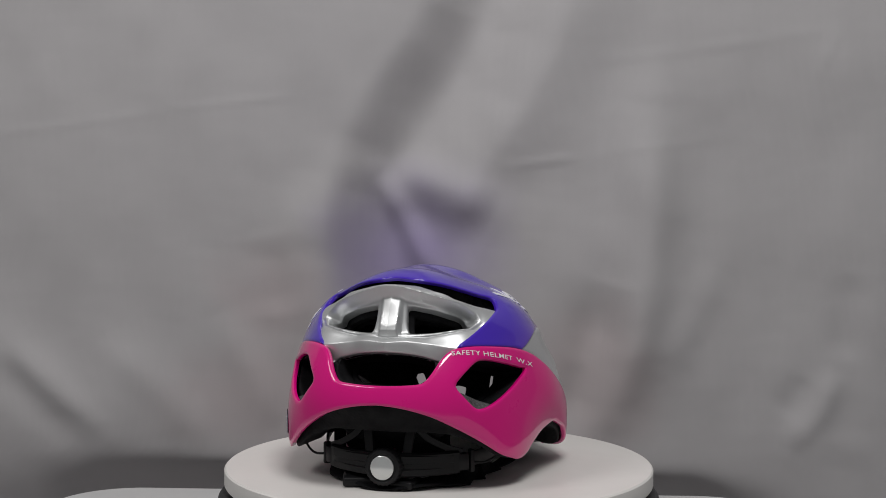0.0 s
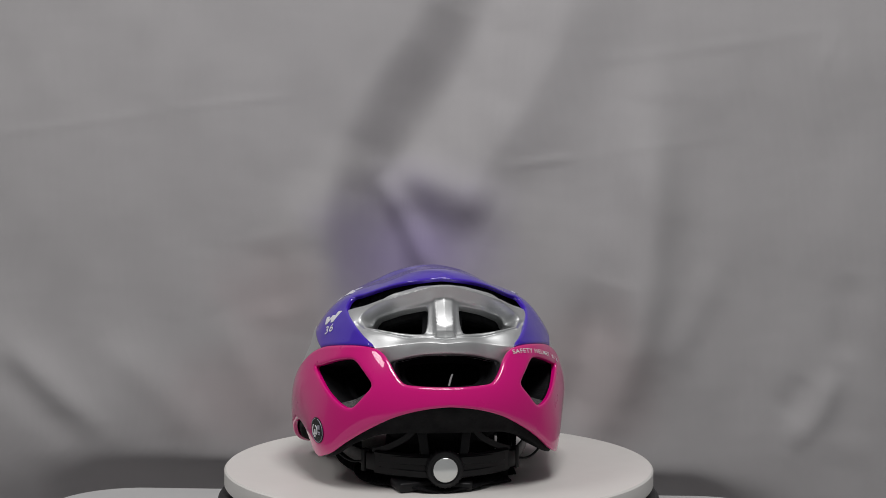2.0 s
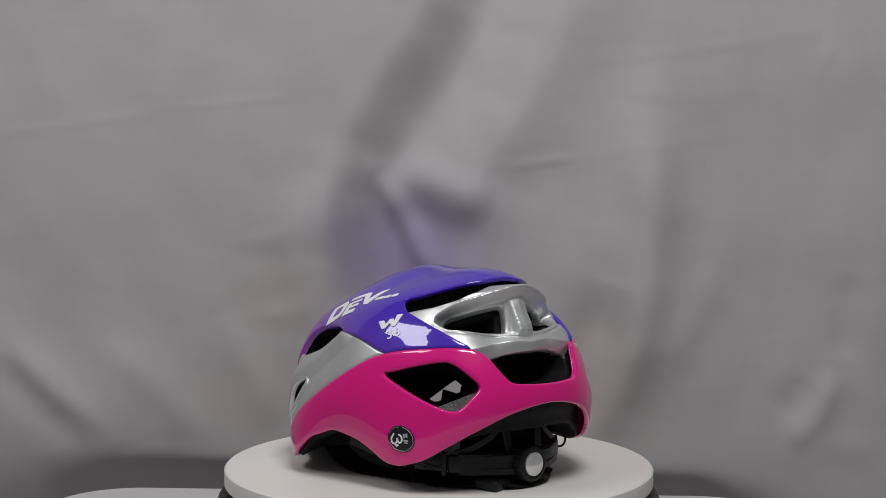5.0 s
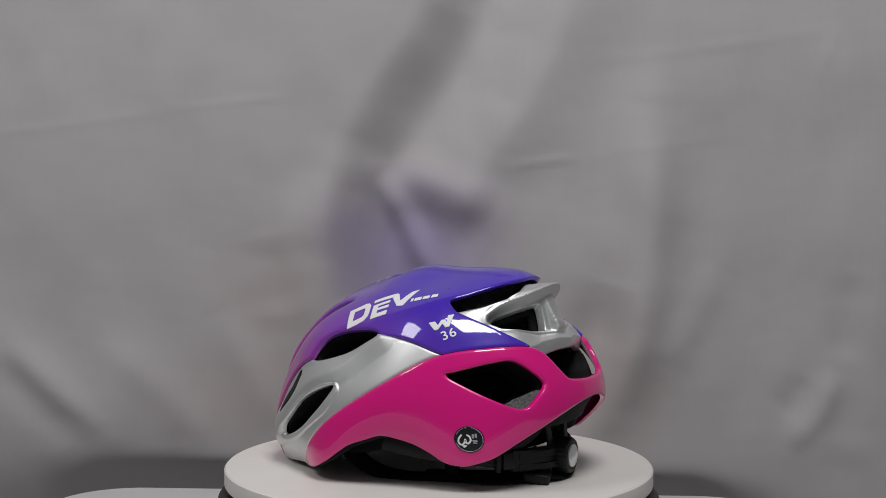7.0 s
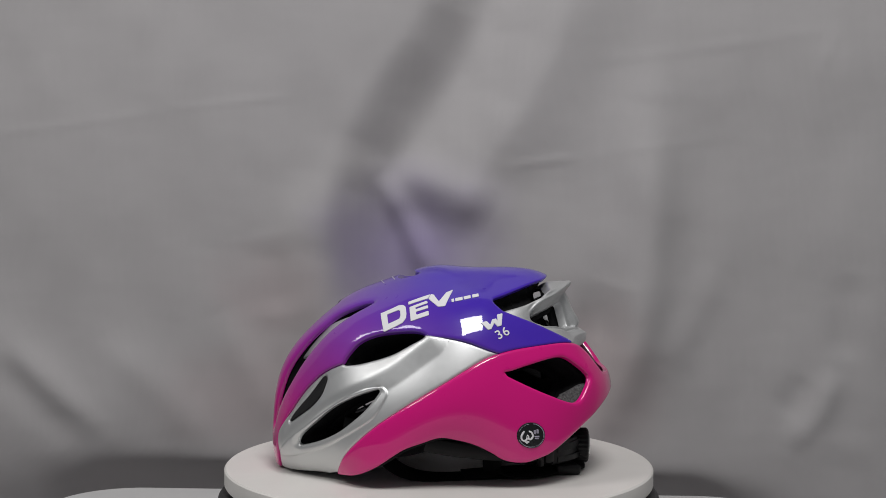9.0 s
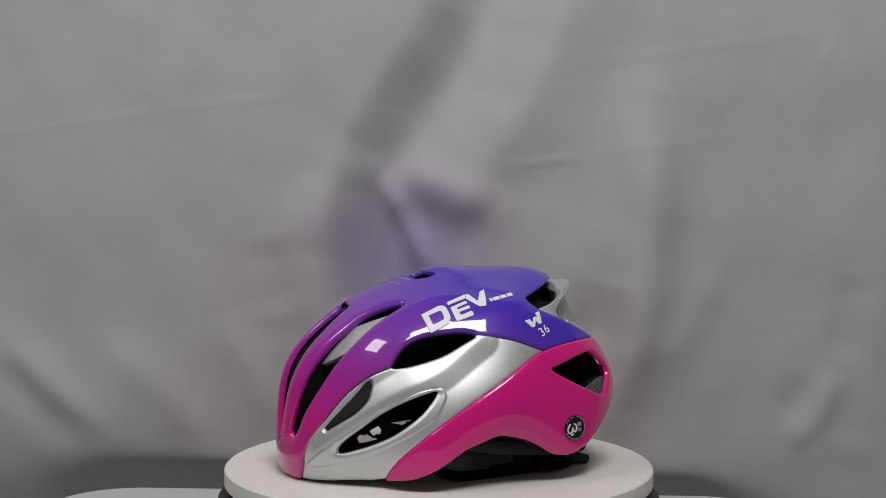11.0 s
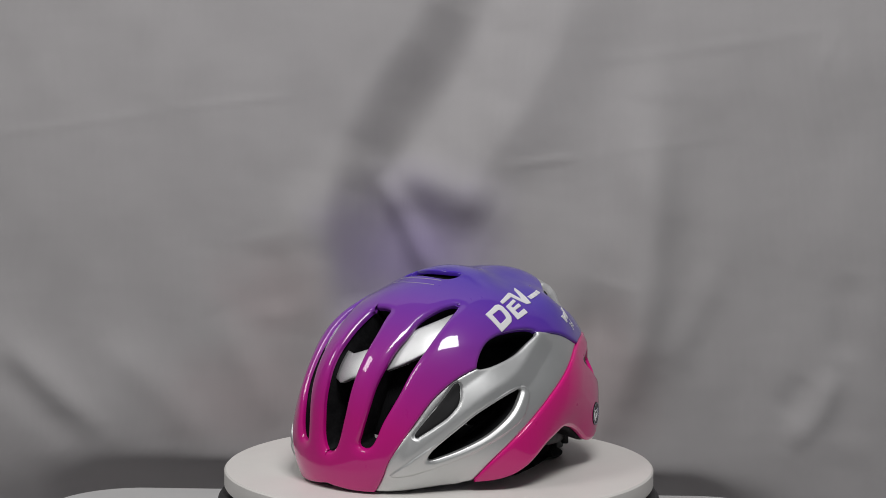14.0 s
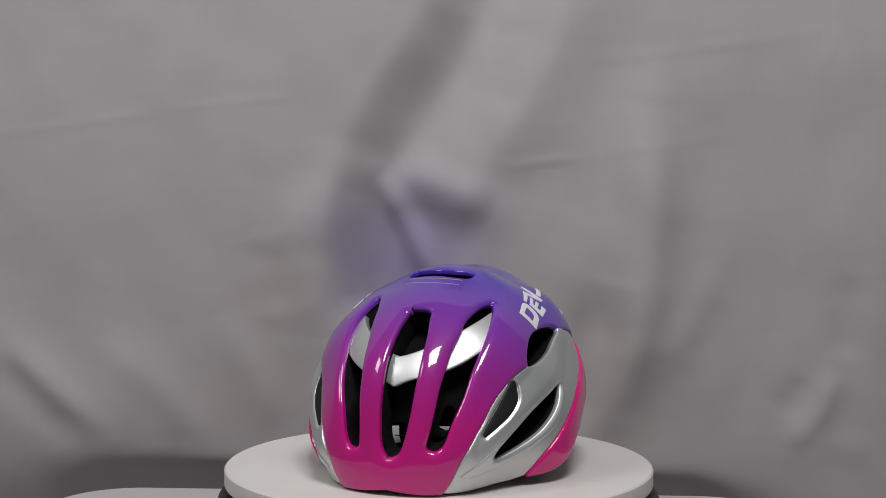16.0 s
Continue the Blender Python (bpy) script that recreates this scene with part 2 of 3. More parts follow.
def panel(region, holes=(), step=1.3, rounding=1.1, levels=(0.12, 0.4, 1.1), lift=None, thick=0.0015, extra=(), both=True, edge=0.0011, middle=True, holes_right=None, lift_right=None, grow=0.0):
    """A shell panel within an outline and outside its holes, with rounded edges. lift(ab): metres off the form.
    Returns the vertices and triangles of the whole panel (both halves) or of the left half."""
    if holes_right is not None:
        va, fa = panel(region, holes, step, rounding, levels, lift, thick, extra, False, edge, middle, grow=grow)
        vb, fb = panel(region, holes_right, step, rounding, levels, lift_right or lift, thick, extra, False, edge, middle, grow=grow)
        v, f = np.concatenate([va, vb * np.array((-1, 1, 1))]), np.concatenate([fa, fb[:, ::-1] + len(va)])
        _, first, inv = np.unique(np.round(v * 2e4).astype(int), axis=0, return_index=True, return_inverse=True)
        f = inv.ravel()[f]
        return v[first], f[(f[:, 0] != f[:, 1]) & (f[:, 1] != f[:, 2]) & (f[:, 2] != f[:, 0])]
    low, high = region.min(0) - 1, region.max(0) + 1
    ab, tri = sheet(np.maximum(low, -112), np.minimum(high, 112), step)
    if middle:
        ab, tri = cut(ab, tri, 90.0 - np.hypot(ab[:, 0], ab[:, 1]))
    ab, tri = cut(ab, tri, inside(ab, region))
    for h in holes:
        ab, tri = cut(ab, tri, -inside(ab, h) - grow)

    def margin(q):
        d = inside(q, region)
        for h in holes:
            d = np.minimum(d, -inside(q, h) - grow)
        return d

    for level in levels:
        ab, tri = cut(ab, tri, margin(ab) - level, True)
    for h, level in extra:
        ab, tri = cut(ab, tri, inside(ab, h) - level, True)
    d = np.clip(margin(ab), 0, rounding) / rounding
    drop = edge * (1 - np.sqrt(np.clip(1 - (1 - d) ** 2, 0, 1)))
    top = -drop + (lift(ab) if lift else 0.0)
    deep = thick(ab) if callable(thick) else thick
    outer, inner = form(ab, top), form(ab, np.minimum(top - 0.0004, (lift(ab) if lift else 0.0) - deep))
    mid = np.abs(np.hypot(ab[:, 0], ab[:, 1]) - 90) < 0.03
    if middle:
        outer[mid, 0], inner[mid, 0] = 0.0, 0.0
    n = len(ab)
    e = np.concatenate([tri[:, [0, 1]], tri[:, [1, 2]], tri[:, [2, 0]]])
    key = np.sort(e, 1)
    _, index, count = np.unique(key, axis=0, return_index=True, return_counts=True)
    rim = e[index[count == 1]]
    if middle:
        rim = rim[~(mid[rim[:, 0]] & mid[rim[:, 1]])]
    faces = [tri, tri[:, ::-1] + n]
    faces.append(np.stack([rim[:, 1], rim[:, 0], rim[:, 0] + n], 1))
    faces.append(np.stack([rim[:, 1], rim[:, 0] + n, rim[:, 1] + n], 1))
    verts, faces = np.concatenate([outer, inner]), np.concatenate(faces)
    faces = faces[:, ::-1]
    if both:
        mirror = verts * np.array((-1, 1, 1))
        remap = np.arange(2 * n) + 2 * n
        if middle:
            on = np.concatenate([mid, mid])
            remap[on] = np.arange(2 * n)[on]
        verts, faces = np.concatenate([verts, mirror]), np.concatenate([faces, remap[faces][:, ::-1]])
        used, inv = np.unique(faces, return_inverse=True)
        verts, faces = verts[used], inv.reshape(-1, 3)
    return verts, faces


def step_up(x, lo, hi):
    t = np.clip((x - lo) / (hi - lo), 0, 1)
    return t * t * (3 - 2 * t)


# Outlines of the left half, in degrees.
PINK_TOP = [(34.5, -26), (30.5, -19), (25.4, -13), (15.2, -4), (2, 5), (-11.1, 13), (-19.2, 18), (-27.3, 22.5), (-36.4, 25.3), (-48.5, 26.8), (-58.6, 27.5),
            (-64.1, 26.6), (-68, 23.6), (-71, 19.9), (-73.8, 16.5), (-75.6, 15.0), (-78, 14.7), (-84, 15.0), (-91, 16.0), (-100, 17)]
RIM_SIDE = [(34.5, -26.5), (24.4, -23.5), (15.2, -19), (9.1, -15), (4.1, -12), (-2, -10), (-9.1, -8), (-15.2, -9), (-22.2, -11), (-28.3, -14), (-33.3, -17), (-39.4, -17.5),
            (-44.4, -16), (-49.5, -14), (-56.6, -9.5), (-66.6, -3), (-74.6, 2), (-82.6, 5.3), (-90.6, 7), (-100.6, 8)]
PURPLE_FRONT = [(66.8, -30), (65.8, -24), (64.8, -17), (61.8, -9), (57.8, -1), (52.8, 7), (46.7, 13), (40.6, 17), (33.5, 20)]
SIDE_VENT = [(33.5, 20), (30.5, 26), (25.4, 31), (17.3, 34.3), (7.1, 35.3), (0, 34.3), (-2.5, 32.2), (4.1, 29), (12.2, 25), (22.4, 21.5), (29.5, 19.7)]
PURPLE_SIDE = [(-2.5, 32.6), (-6.1, 32), (-12.1, 31), (-19.2, 29), (-27.3, 25.8), (-32.3, 24)]
REAR_EDGE = [(-33.3, 43), (-30.3, 48), (-36.4, 51.5), (-46.5, 56), (-55.5, 60.5), (-60.4, 65.6), (-66.6, 75)]

c1 = curve_points(PINK_TOP, 6)
c2 = curve_points(RIM_SIDE, 6)
PINK_REGION = np.concatenate([c1, c2[::-1]])
WINDOW = outline([(-33.3, 16.3), (-36.4, 17.4), (-42.4, 19.2), (-48.5, 20.8), (-54, 21.8), (-57.1, 21), (-61.1, 18), (-65.1, 14.2), (-65.6, 12), (-63.8, 8.8), (-60.9, 4.8),
                  (-58.6, 3.7), (-55, 4.5), (-48.5, 7.6), (-40.4, 12)])
REAR_WINDOW = outline([(-70.1, 25.4), (-74.6, 28.6), (-83.6, 32.4), (-92, 35), (-104, 36), (-104, 17.2), (-91, 16.1), (-84, 15.1), (-78, 14.8), (-75.7, 15.1), (-73.9, 16.6), (-71.4, 19.8)])
FRONT_VENT = outline([(15.2, 10), (17.3, 6), (21.3, 1), (26.4, -3.5), (32.5, -8), (40.6, -12.3), (47.8, -15.2), (51.8, -16.2), (52.8, -15), (50.8, -11.3), (44.7, -5.6), (36.6, 1), (27.4, 6), (19.3, 9.2)])
FRONT_LIP = outline([(63.8, -22.5), (57.8, -15), (50.8, -9), (39.6, 0), (28.4, 7), (20.3, 10.5), (13.7, 11.3), (11.5, 8.5), (13.2, 4), (16.3, -1), (22.4, -5.5), (29.5, -9.8), (39.6, -15.5), (54.8, -21.5)])
PAD = outline([(41.7, 14), (41.7, 11), (42.7, 6), (46.7, 1), (51.8, -3), (55.8, -6), (57.1, -7), (57.8, -5.6), (54.3, 0), (49.8, 6), (46.7, 10), (43.7, 13.8)])
SLOT_MID = outline([(59.8, 57.5), (63.2, 52), (67, 45.6), (74.8, 30), (80, 14), (82.7, -1), (83.8, -12), (84.6, -16), (86.2, -18.2), (88.5, -18.8), (92, -18.9), (104, -18.9), (104, 14), (96, 36), (84, 54), (72, 64), (64.5, 62.5)])
SLOT_SIDE = outline([(28.5, 53.5), (37, 52.5), (49, 46.5), (56, 39.5), (64, 30), (71, 16), (74.2, 4), (76, -8), (76, -12), (73.8, -13.2), (71.8, -12), (70.5, -9), (68.5, -1), (64, 9.5), (58, 21.5), (48, 34), (37.5, 44.5), (30, 51)])
# the right half's slots are shifted towards the middle to fit the camera's view
SLOT_MID_RIGHT = outline([(66.5, 59.5), (70, 54), (79.5, 36.5), (86, 17), (87.6, 1), (87.3, -10), (87.4, -14.5), (87.9, -17.6), (88.9, -18.7), (92, -18.9), (104, -18.9), (104, 14), (96, 36), (84, 54), (72, 64), (68, 62.8)])
SLOT_SIDE_RIGHT = outline([(32, 56), (35, 52.5), (41, 47), (50, 37), (58, 26.5), (64.5, 16.5), (71.3, 3), (73.6, -8), (74.8, -12.5), (77, -13.8), (79, -12.8), (79.8, -5), (79.2, 5), (76.5, 17.5), (72, 27.5), (65, 38), (51, 51), (40, 56), (34, 57.5)])
TOP_SLOT = outline([(26.5, 97), (25.8, 90), (24, 82.5), (21.5, 77.5), (18.5, 74.6), (13, 73.8), (8, 75.2), (7.4, 77.4), (10.5, 80.5), (13.3, 85), (14.6, 90), (14.6, 98)])
seam = c1[(c1[:, 0] < -31.5) & (c1[:, 0] > -61.5) & (c1[:, 1] > 20)][::-1]
PURPLE_REGION = np.concatenate([curve_points(REAR_EDGE, 6)[::-1], curve_points([(-33.7, 42.5), (-46.5, 36), (-55.5, 31.2), (-61.6, 28.1)], 5), seam,
                                curve_points(PURPLE_SIDE, 5)[::-1], outline(SIDE_VENT)[36::-1], curve_points(PURPLE_FRONT, 6)[::-1],
                                np.array([(79.8, -32), (100.8, -35), (112.8, 0), (90.8, 90), (0, 112), (-66.6, 100)], float)])
front_seam = c1[(c1[:, 0] > -31.5)]
SILVER_REGION = np.concatenate([curve_points(PURPLE_FRONT, 6), outline(SIDE_VENT)[:36:-1], curve_points(PURPLE_SIDE, 5), front_seam[::-1],
                                np.array([(40.6, -28.5), (50.8, -29), (66.8, -30)], float)])
REAR_REGION = np.concatenate([curve_points([(-76, 84), (-66, 74), (-61, 66), (-58, 59.5), (-56.6, 55.8), (-55.8, 53.2)], 5), curve_points([(-51.2, 48.6), (-42.5, 44.9), (-32.5, 42.4)], 6),
                              curve_points([(-30, 41.5), (-44.6, 35.4), (-57.6, 29), (-61.2, 26), (-66.6, 21.5)], 5), curve_points([(-68.4, 24.2), (-72.8, 27.2), (-77.6, 29.5), (-84, 31.9), (-92, 34.5), (-110, 39)], 5), np.array([(-110, 80.0)])])
EYE_HOLE = outline([(-51.0, 36.8), (-49.3, 40.2), (-50.5, 43.5), (-56.2, 46.5), (-61.4, 49.3), (-66, 51.9), (-67.6, 51.3), (-69.6, 48.3), (-71.5, 44.9), (-72.7, 40.9), (-71.2, 39.5), (-63, 37.8), (-54.5, 36.2)])
LIP = np.concatenate([curve_points([(-44.6, 37.6), (-44.6, 41.0), (-45.5, 43), (-49.4, 46.7), (-55.1, 49.7), (-61.3, 53.8), (-66.1, 57.4), (-72, 62)], 5), np.array([(-98, 60), (-98, 45)], float),
                      curve_points([(-77.9, 38.7), (-67.2, 36.2), (-58.8, 35.1), (-51.4, 35.3)], 5)])
CREASE = curve_points([(-52, 24), (-63.3, 28.4), (-69.1, 32.1), (-75.9, 34.7), (-83.5, 36.4), (-98, 40)], 5)
# how far the rear frame lies off the form, in millimetres, at places of it
REAR_DEPTHS = np.array([(-32, 43, -2), (-40, 44, -1), (-50, 49.5, 1.2), (-58, 54.5, 3.4), (-66.5, 60.2, 8.2), (-78, 70, -3), (-90, 78, -5), (-61.8, 66, -7.0), (-47, 38, -5.5), (-48.5, 40, -15), (-49.5, 43.2, -12.5),
                        (-58, 48, -9.5), (-67.5, 52, -6), (-71.1, 55.1, -1.5), (-72.3, 40.3, -10.5), (-60, 36.5, -14), (-75.5, 50.5, -4.5), (-79.3, 44, -7), (-81.7, 39.9, -5.5), (-83.5, 36.2, -1.0),
                        (-85, 32.3, -0.5), (-100, 45, -1.5), (-75, 33.5, -3.2), (-69, 36.3, -10), (-68.4, 24.6, -4.4), (-64, 28.2, -4.2), (-57, 31.5, -3.6), (-45, 37, -3), (-76, 29.5, -2.2)], float)


def plate_spline(points, soft=7.0, low=-96, high=-30):
    """A thin smooth plate through the heights at some places, as a function of (a, b)."""
    def bend(r2):
        return r2 * np.log(r2 + 1e-9)

    n = len(points)
    big = np.zeros((n + 3, n + 3))
    big[:n, :n] = bend(((points[:, None, :2] - points[None, :, :2]) ** 2).sum(2)) + np.eye(n) * soft
    big[:n, n], big[:n, n + 1:] = 1, points[:, :2]
    big[n:, :n] = big[:n, n:].T
    w = np.linalg.solve(big, np.concatenate([points[:, 2], np.zeros(3)]))

    def height(ab):
        q = np.clip(ab, (low, -200), (high, 200))
        r2 = ((q[:, None, :] - points[None, :, :2]) ** 2).sum(2)
        return (bend(r2) @ w[:n] + w[n] + q @ w[n + 1:]) / 1000

    return height


in_lip = inside(REAR_DEPTHS[:, :2], LIP)
rear_outer, rear_inner = plate_spline(REAR_DEPTHS[in_lip < 1.2], 3.0), plate_spline(REAR_DEPTHS[in_lip > 0.6], 3.0)


def rear_depth(ab):
    # the frame's face, and the recess within the lip
    k = step_up(inside(ab, LIP), 0.6, 3.0)
    return rear_outer(ab) * (1 - k) + rear_inner(ab) * k


def shoulder(ab, holes, width, depth):
    """A soft slope down towards the edge of the openings."""
    out = np.zeros(len(ab))
    for h in holes:
        out = np.minimum(out, -depth * np.clip(1 + inside(ab, h) / width, 0, 1) ** 2)
    return out


# how far the cover lies off the form, in millimetres: it is waisted behind the front and swells towards its tail
COVER_DEPTHS = np.array([(-13.4, 59, -2.6), (-9, 47.5, -2.7), (8, 52, -1.2), (-3.2, 43.1, -2.3), (4.7, 40.2, -0.9), (20.3, 44.3, 0.0), (16.5, 35, 0.8), (-24.4, 52.7, 1.3), (-29, 39.6, 1.3), (-34, 33, 0.3),
                         (-30, 26, 0), (-12, 31, 0), (0, 35, 0.3), (0, 76, 0), (22, 72, 0), (-28, 72, 0), (-48, 58, 0), (36, 58, 0), (45, 30, 0), (-34, 44, 0.6), (-60, 66, 0), (60, 10, 0)], float)
cover_depth = plate_spline(COVER_DEPTHS, 20.0, -70, 70)


def cover_base(ab):
    # the tail of the cover stands proud of the rear frame; its sides swell beside a middle hollow
    tail = step_up(inside(ab, curve_tail), 0, 18)
    f = inside(ab, FLANK)
    ridge = 0.0008 * np.clip(1 - np.sqrt(f * f + 0.3) / 9, 0, 1) * step_up(ab[:, 0], -34, -26) * (1 - step_up(ab[:, 0], 0, 12))
    window = step_up(ab[:, 0], -62, -42) * (1 - step_up(ab[:, 0], 32, 46)) * step_up(ab[:, 1], 25, 31) * (1 - step_up(ab[:, 1], 66, 78))
    return 0.0002 - 0.0010 * tail + ridge + cover_depth(ab) * window


def cover_lift(ab):
    return cover_base(ab) + shoulder(ab, (SLOT_MID, SLOT_SIDE), 3.4, 0.0018) + shoulder(ab, (outline(SIDE_VENT),), 1.3, 0.0007)


def cover_lift_right(ab):
    return cover_base(ab) + shoulder(ab, (SLOT_MID_RIGHT, SLOT_SIDE_RIGHT), 3.4, 0.0018) + shoulder(ab, (outline(SIDE_VENT),), 1.3, 0.0007)


# the crease between the top and the flank of the cover
FLANK = np.concatenate([curve_points([(20, 36), (6.5, 38.8), (-3.6, 41.4), (-11.4, 42.7), (-17.6, 44.0), (-26.4, 45.7), (-45, 50)], 4), np.array([(-45, 0), (20, 0)], float)])
curve_tail = outline([(-33.3, 43), (-61.6, 65), (-80.6, 90), (-10.1, 104), (-5, 70)])


def pink_lift(ab):
    return 0.0005 * np.ones(len(ab))


CREST = curve_points([(-4, 31), (4, 25.5), (12, 19.5), (20, 14.5), (30, 9.5), (40, 3), (50, -5), (60, -16)], 6)
CREST_UP = np.concatenate([CREST, np.array([(70, 0), (50, 40), (0, 50)], float)])


def side_lift(ab):
    f = inside(ab, FRONT_LIP)
    crest = 0.0036 * np.clip(1 - np.sqrt(inside(ab, CREST_UP) ** 2 + 1.2) / 8.0, 0, 1)
    return -0.0014 + crest + 0.0011 * step_up(f, 0.0, 0.8) - 0.0010 * step_up(inside(ab, FRONT_VENT), -1.6, -0.2) - 0.0016 * step_up(inside(ab, PAD), -1.1, -0.2)


def rear_lift(ab):
    # a rounded lip round the recessed openings, a flat-topped middle bar and a sill with a falling lower face
    rho = np.hypot(ab[:, 0], ab[:, 1])
    lip = inside(ab, LIP)
    bead = np.exp(-((lip - 1.5) / 1.4) ** 2)
    groove = np.exp(-((lip + 0.3) / 0.8) ** 2) * step_up(-ab[:, 0], 44, 47)
    bar = np.clip((rho - 86.2) / 1.0, 0, 1) * step_up(lip, 0.3, 3.0)
    sill = step_up(inside(ab, SILL_FACE), 0.0, 0.7)
    low = np.clip(inside(ab, LOWER_FACE) / 4.0, 0, 1.7)
    down = np.clip((57 - ab[:, 1]) / 13, 0, 1)
    tongue = step_up(-lip, 0.2, 2.2) * step_up(ab[:, 1], 50, 57)
    return rear_depth(ab) + 0.0005 * bead - 0.0006 * groove - 0.0036 * tongue + 0.0062 * down * bar + 0.0012 * sill - 0.0050 * low


SILL_FACE = np.concatenate([curve_points([(-51.4, 35.3), (-58.8, 35.1), (-67.2, 36.2), (-77.9, 38.7), (-98, 45)], 5), np.array([(-98, 25), (-60, 15), (-45, 28)], float)])
LOWER_FACE = np.concatenate([CREASE, np.array([(-98, 20), (-60, 15)], float)])
GAP = np.concatenate([curve_points(REAR_EDGE, 6), curve_points([(-110.6, 75), (-110.6, 66), (-90.6, 64), (-66.6, 60.5), (-60.1, 57), (-57.6, 54), (-48.5, 48.3), (-40.4, 44.5), (-33.3, 43)], 5)[:-1]])


def liner_lift(ab):
    back = step_up(-ab[:, 0], 50, 66)
    return -0.0054 - 0.010 * step_up(inside(ab, GAP), -1.0, 1.5) - 0.003 * step_up(-ab[:, 0], 40, 60) - 0.005 * back * np.clip((5 - ab[:, 1]) / 7, 0, 1)


LINER_REGION = np.concatenate([curve_points([(100.8, -33.5), (79.8, -31), (66.8, -28.8), (50.8, -28), (40.6, -27.5), (34.5, -26.5), (24.4, -24.5), (15.2, -20.5), (9.1, -17), (4.1, -14), (-2, -12), (-9.1, -10), (-15.2, -10.5), (-22.2, -12.5),
                                             (-28.3, -15.5), (-33.3, -18), (-39.4, -18.5), (-44.4, -17.5), (-49.5, -16), (-56.6, -12), (-66.6, -8), (-74.6, -7), (-82.6, -7.5), (-90.6, -8), (-100.6, -8)], 4),
                               np.array([(-112.6, 40), (-80.6, 100), (0, 112), (80.8, 100), (112.8, 0)], float)])

# ---- the helmet ----
helmet = tagged(new("bicycle_helmet"), "glossy violet, magenta and silver vented bicycle helmet on the turntable", "helmet")


def shell_part(name, material, label, **kw):
    v, f = panel(**kw)
    return mesh_object(name, v, f, material, helmet, label, sharp=42)


cover = shell_part("top_cover", M_PURPLE, "violet cover fading to magenta at the brow", region=PURPLE_REGION, holes=(SLOT_MID, SLOT_SIDE, TOP_SLOT), holes_right=(SLOT_MID_RIGHT, SLOT_SIDE_RIGHT, TOP_SLOT), lift=cover_lift, lift_right=cover_lift_right,
                    thick=0.0036, edge=0.0012, rounding=1.2, levels=(0.1, 0.35, 0.8, 1.2))
pink = shell_part("lower_shell", M_PINK, "glossy magenta lower shell", region=PINK_REGION, holes=(WINDOW, REAR_WINDOW), lift=pink_lift, thick=0.004, edge=0.0014, rounding=1.4, levels=(0.1, 0.35, 0.8, 1.4))
v, f = panel(SILVER_REGION, holes=(FRONT_VENT,), lift=side_lift, thick=0.004, both=False, step=0.7,
             extra=((FRONT_LIP, 0.0), (FRONT_LIP, 0.35), (FRONT_LIP, 0.7), (FRONT_VENT, -1.6), (FRONT_VENT, -1.0), (PAD, -1.1), (PAD, -0.6), (PAD, -0.2), (CREST_UP, 0.0), (CREST_UP, 0.6), (CREST_UP, -0.6), (CREST_UP, 1.4), (CREST_UP, -1.4)))
side_panels = [mesh_object("side_panel", v, f, M_SILVER, helmet, "silver side panel with a long vent", sharp=42)]
side_panels.append(mesh_object("side_panel", v * np.array((-1, 1, 1)), f[:, ::-1], M_SILVER, helmet, "silver side panel with a long vent", sharp=42))
rear_frame = shell_part("rear_frame", M_SILVER, "silver rear frame with two openings", region=REAR_REGION, holes=(EYE_HOLE,), lift=rear_lift, thick=0.007, step=0.6, edge=0.0012, rounding=1.0, levels=(0.12, 0.4, 1.0),
                        extra=((LIP, -2.2), (LIP, -1.2), (LIP, -0.7), (LIP, -0.2), (LIP, 0.3), (LIP, 1.0), (LIP, 1.6), (LIP, 2.4), (SILL_FACE, 0.0), (SILL_FACE, 0.35), (SILL_FACE, 0.7), (LOWER_FACE, -0.15), (LOWER_FACE, 0.15)))
# black sheet added behind the rear openings in place of the shade inside
shell_part("rear_blackout", M_FOAM, "black sheet added to keep the rear openings dark", region=REAR_REGION, holes=(EYE_HOLE,), lift=lambda ab: rear_depth(ab) - 0.0085, thick=0.004, step=1.6, edge=0.001, grow=-2.0)
liner = shell_part("foam_liner", M_FOAM, "black foam liner", region=LINER_REGION, holes=(SLOT_MID, SLOT_SIDE, TOP_SLOT, WINDOW, REAR_WINDOW, REAR_REGION, FRONT_VENT, outline(SIDE_VENT)),
                   holes_right=(SLOT_MID_RIGHT, SLOT_SIDE_RIGHT, TOP_SLOT, WINDOW, REAR_WINDOW, REAR_REGION, FRONT_VENT, outline(SIDE_VENT)), lift=liner_lift, thick=0.020, step=2.0, edge=0.002, grow=0.55)

v, f = panel(PAD, lift=lambda ab: side_lift(ab) + 0.0013, thick=0.003, both=False, step=1.0, edge=0.0006, rounding=0.8, levels=(0.2, 0.8))
for k, panel_ob in zip((1, -1), side_panels):
    mesh_object("inlay", v * np.array((k, 1, 1)), f[:, ::k], M_PAD, panel_ob, "black rubber inlay")

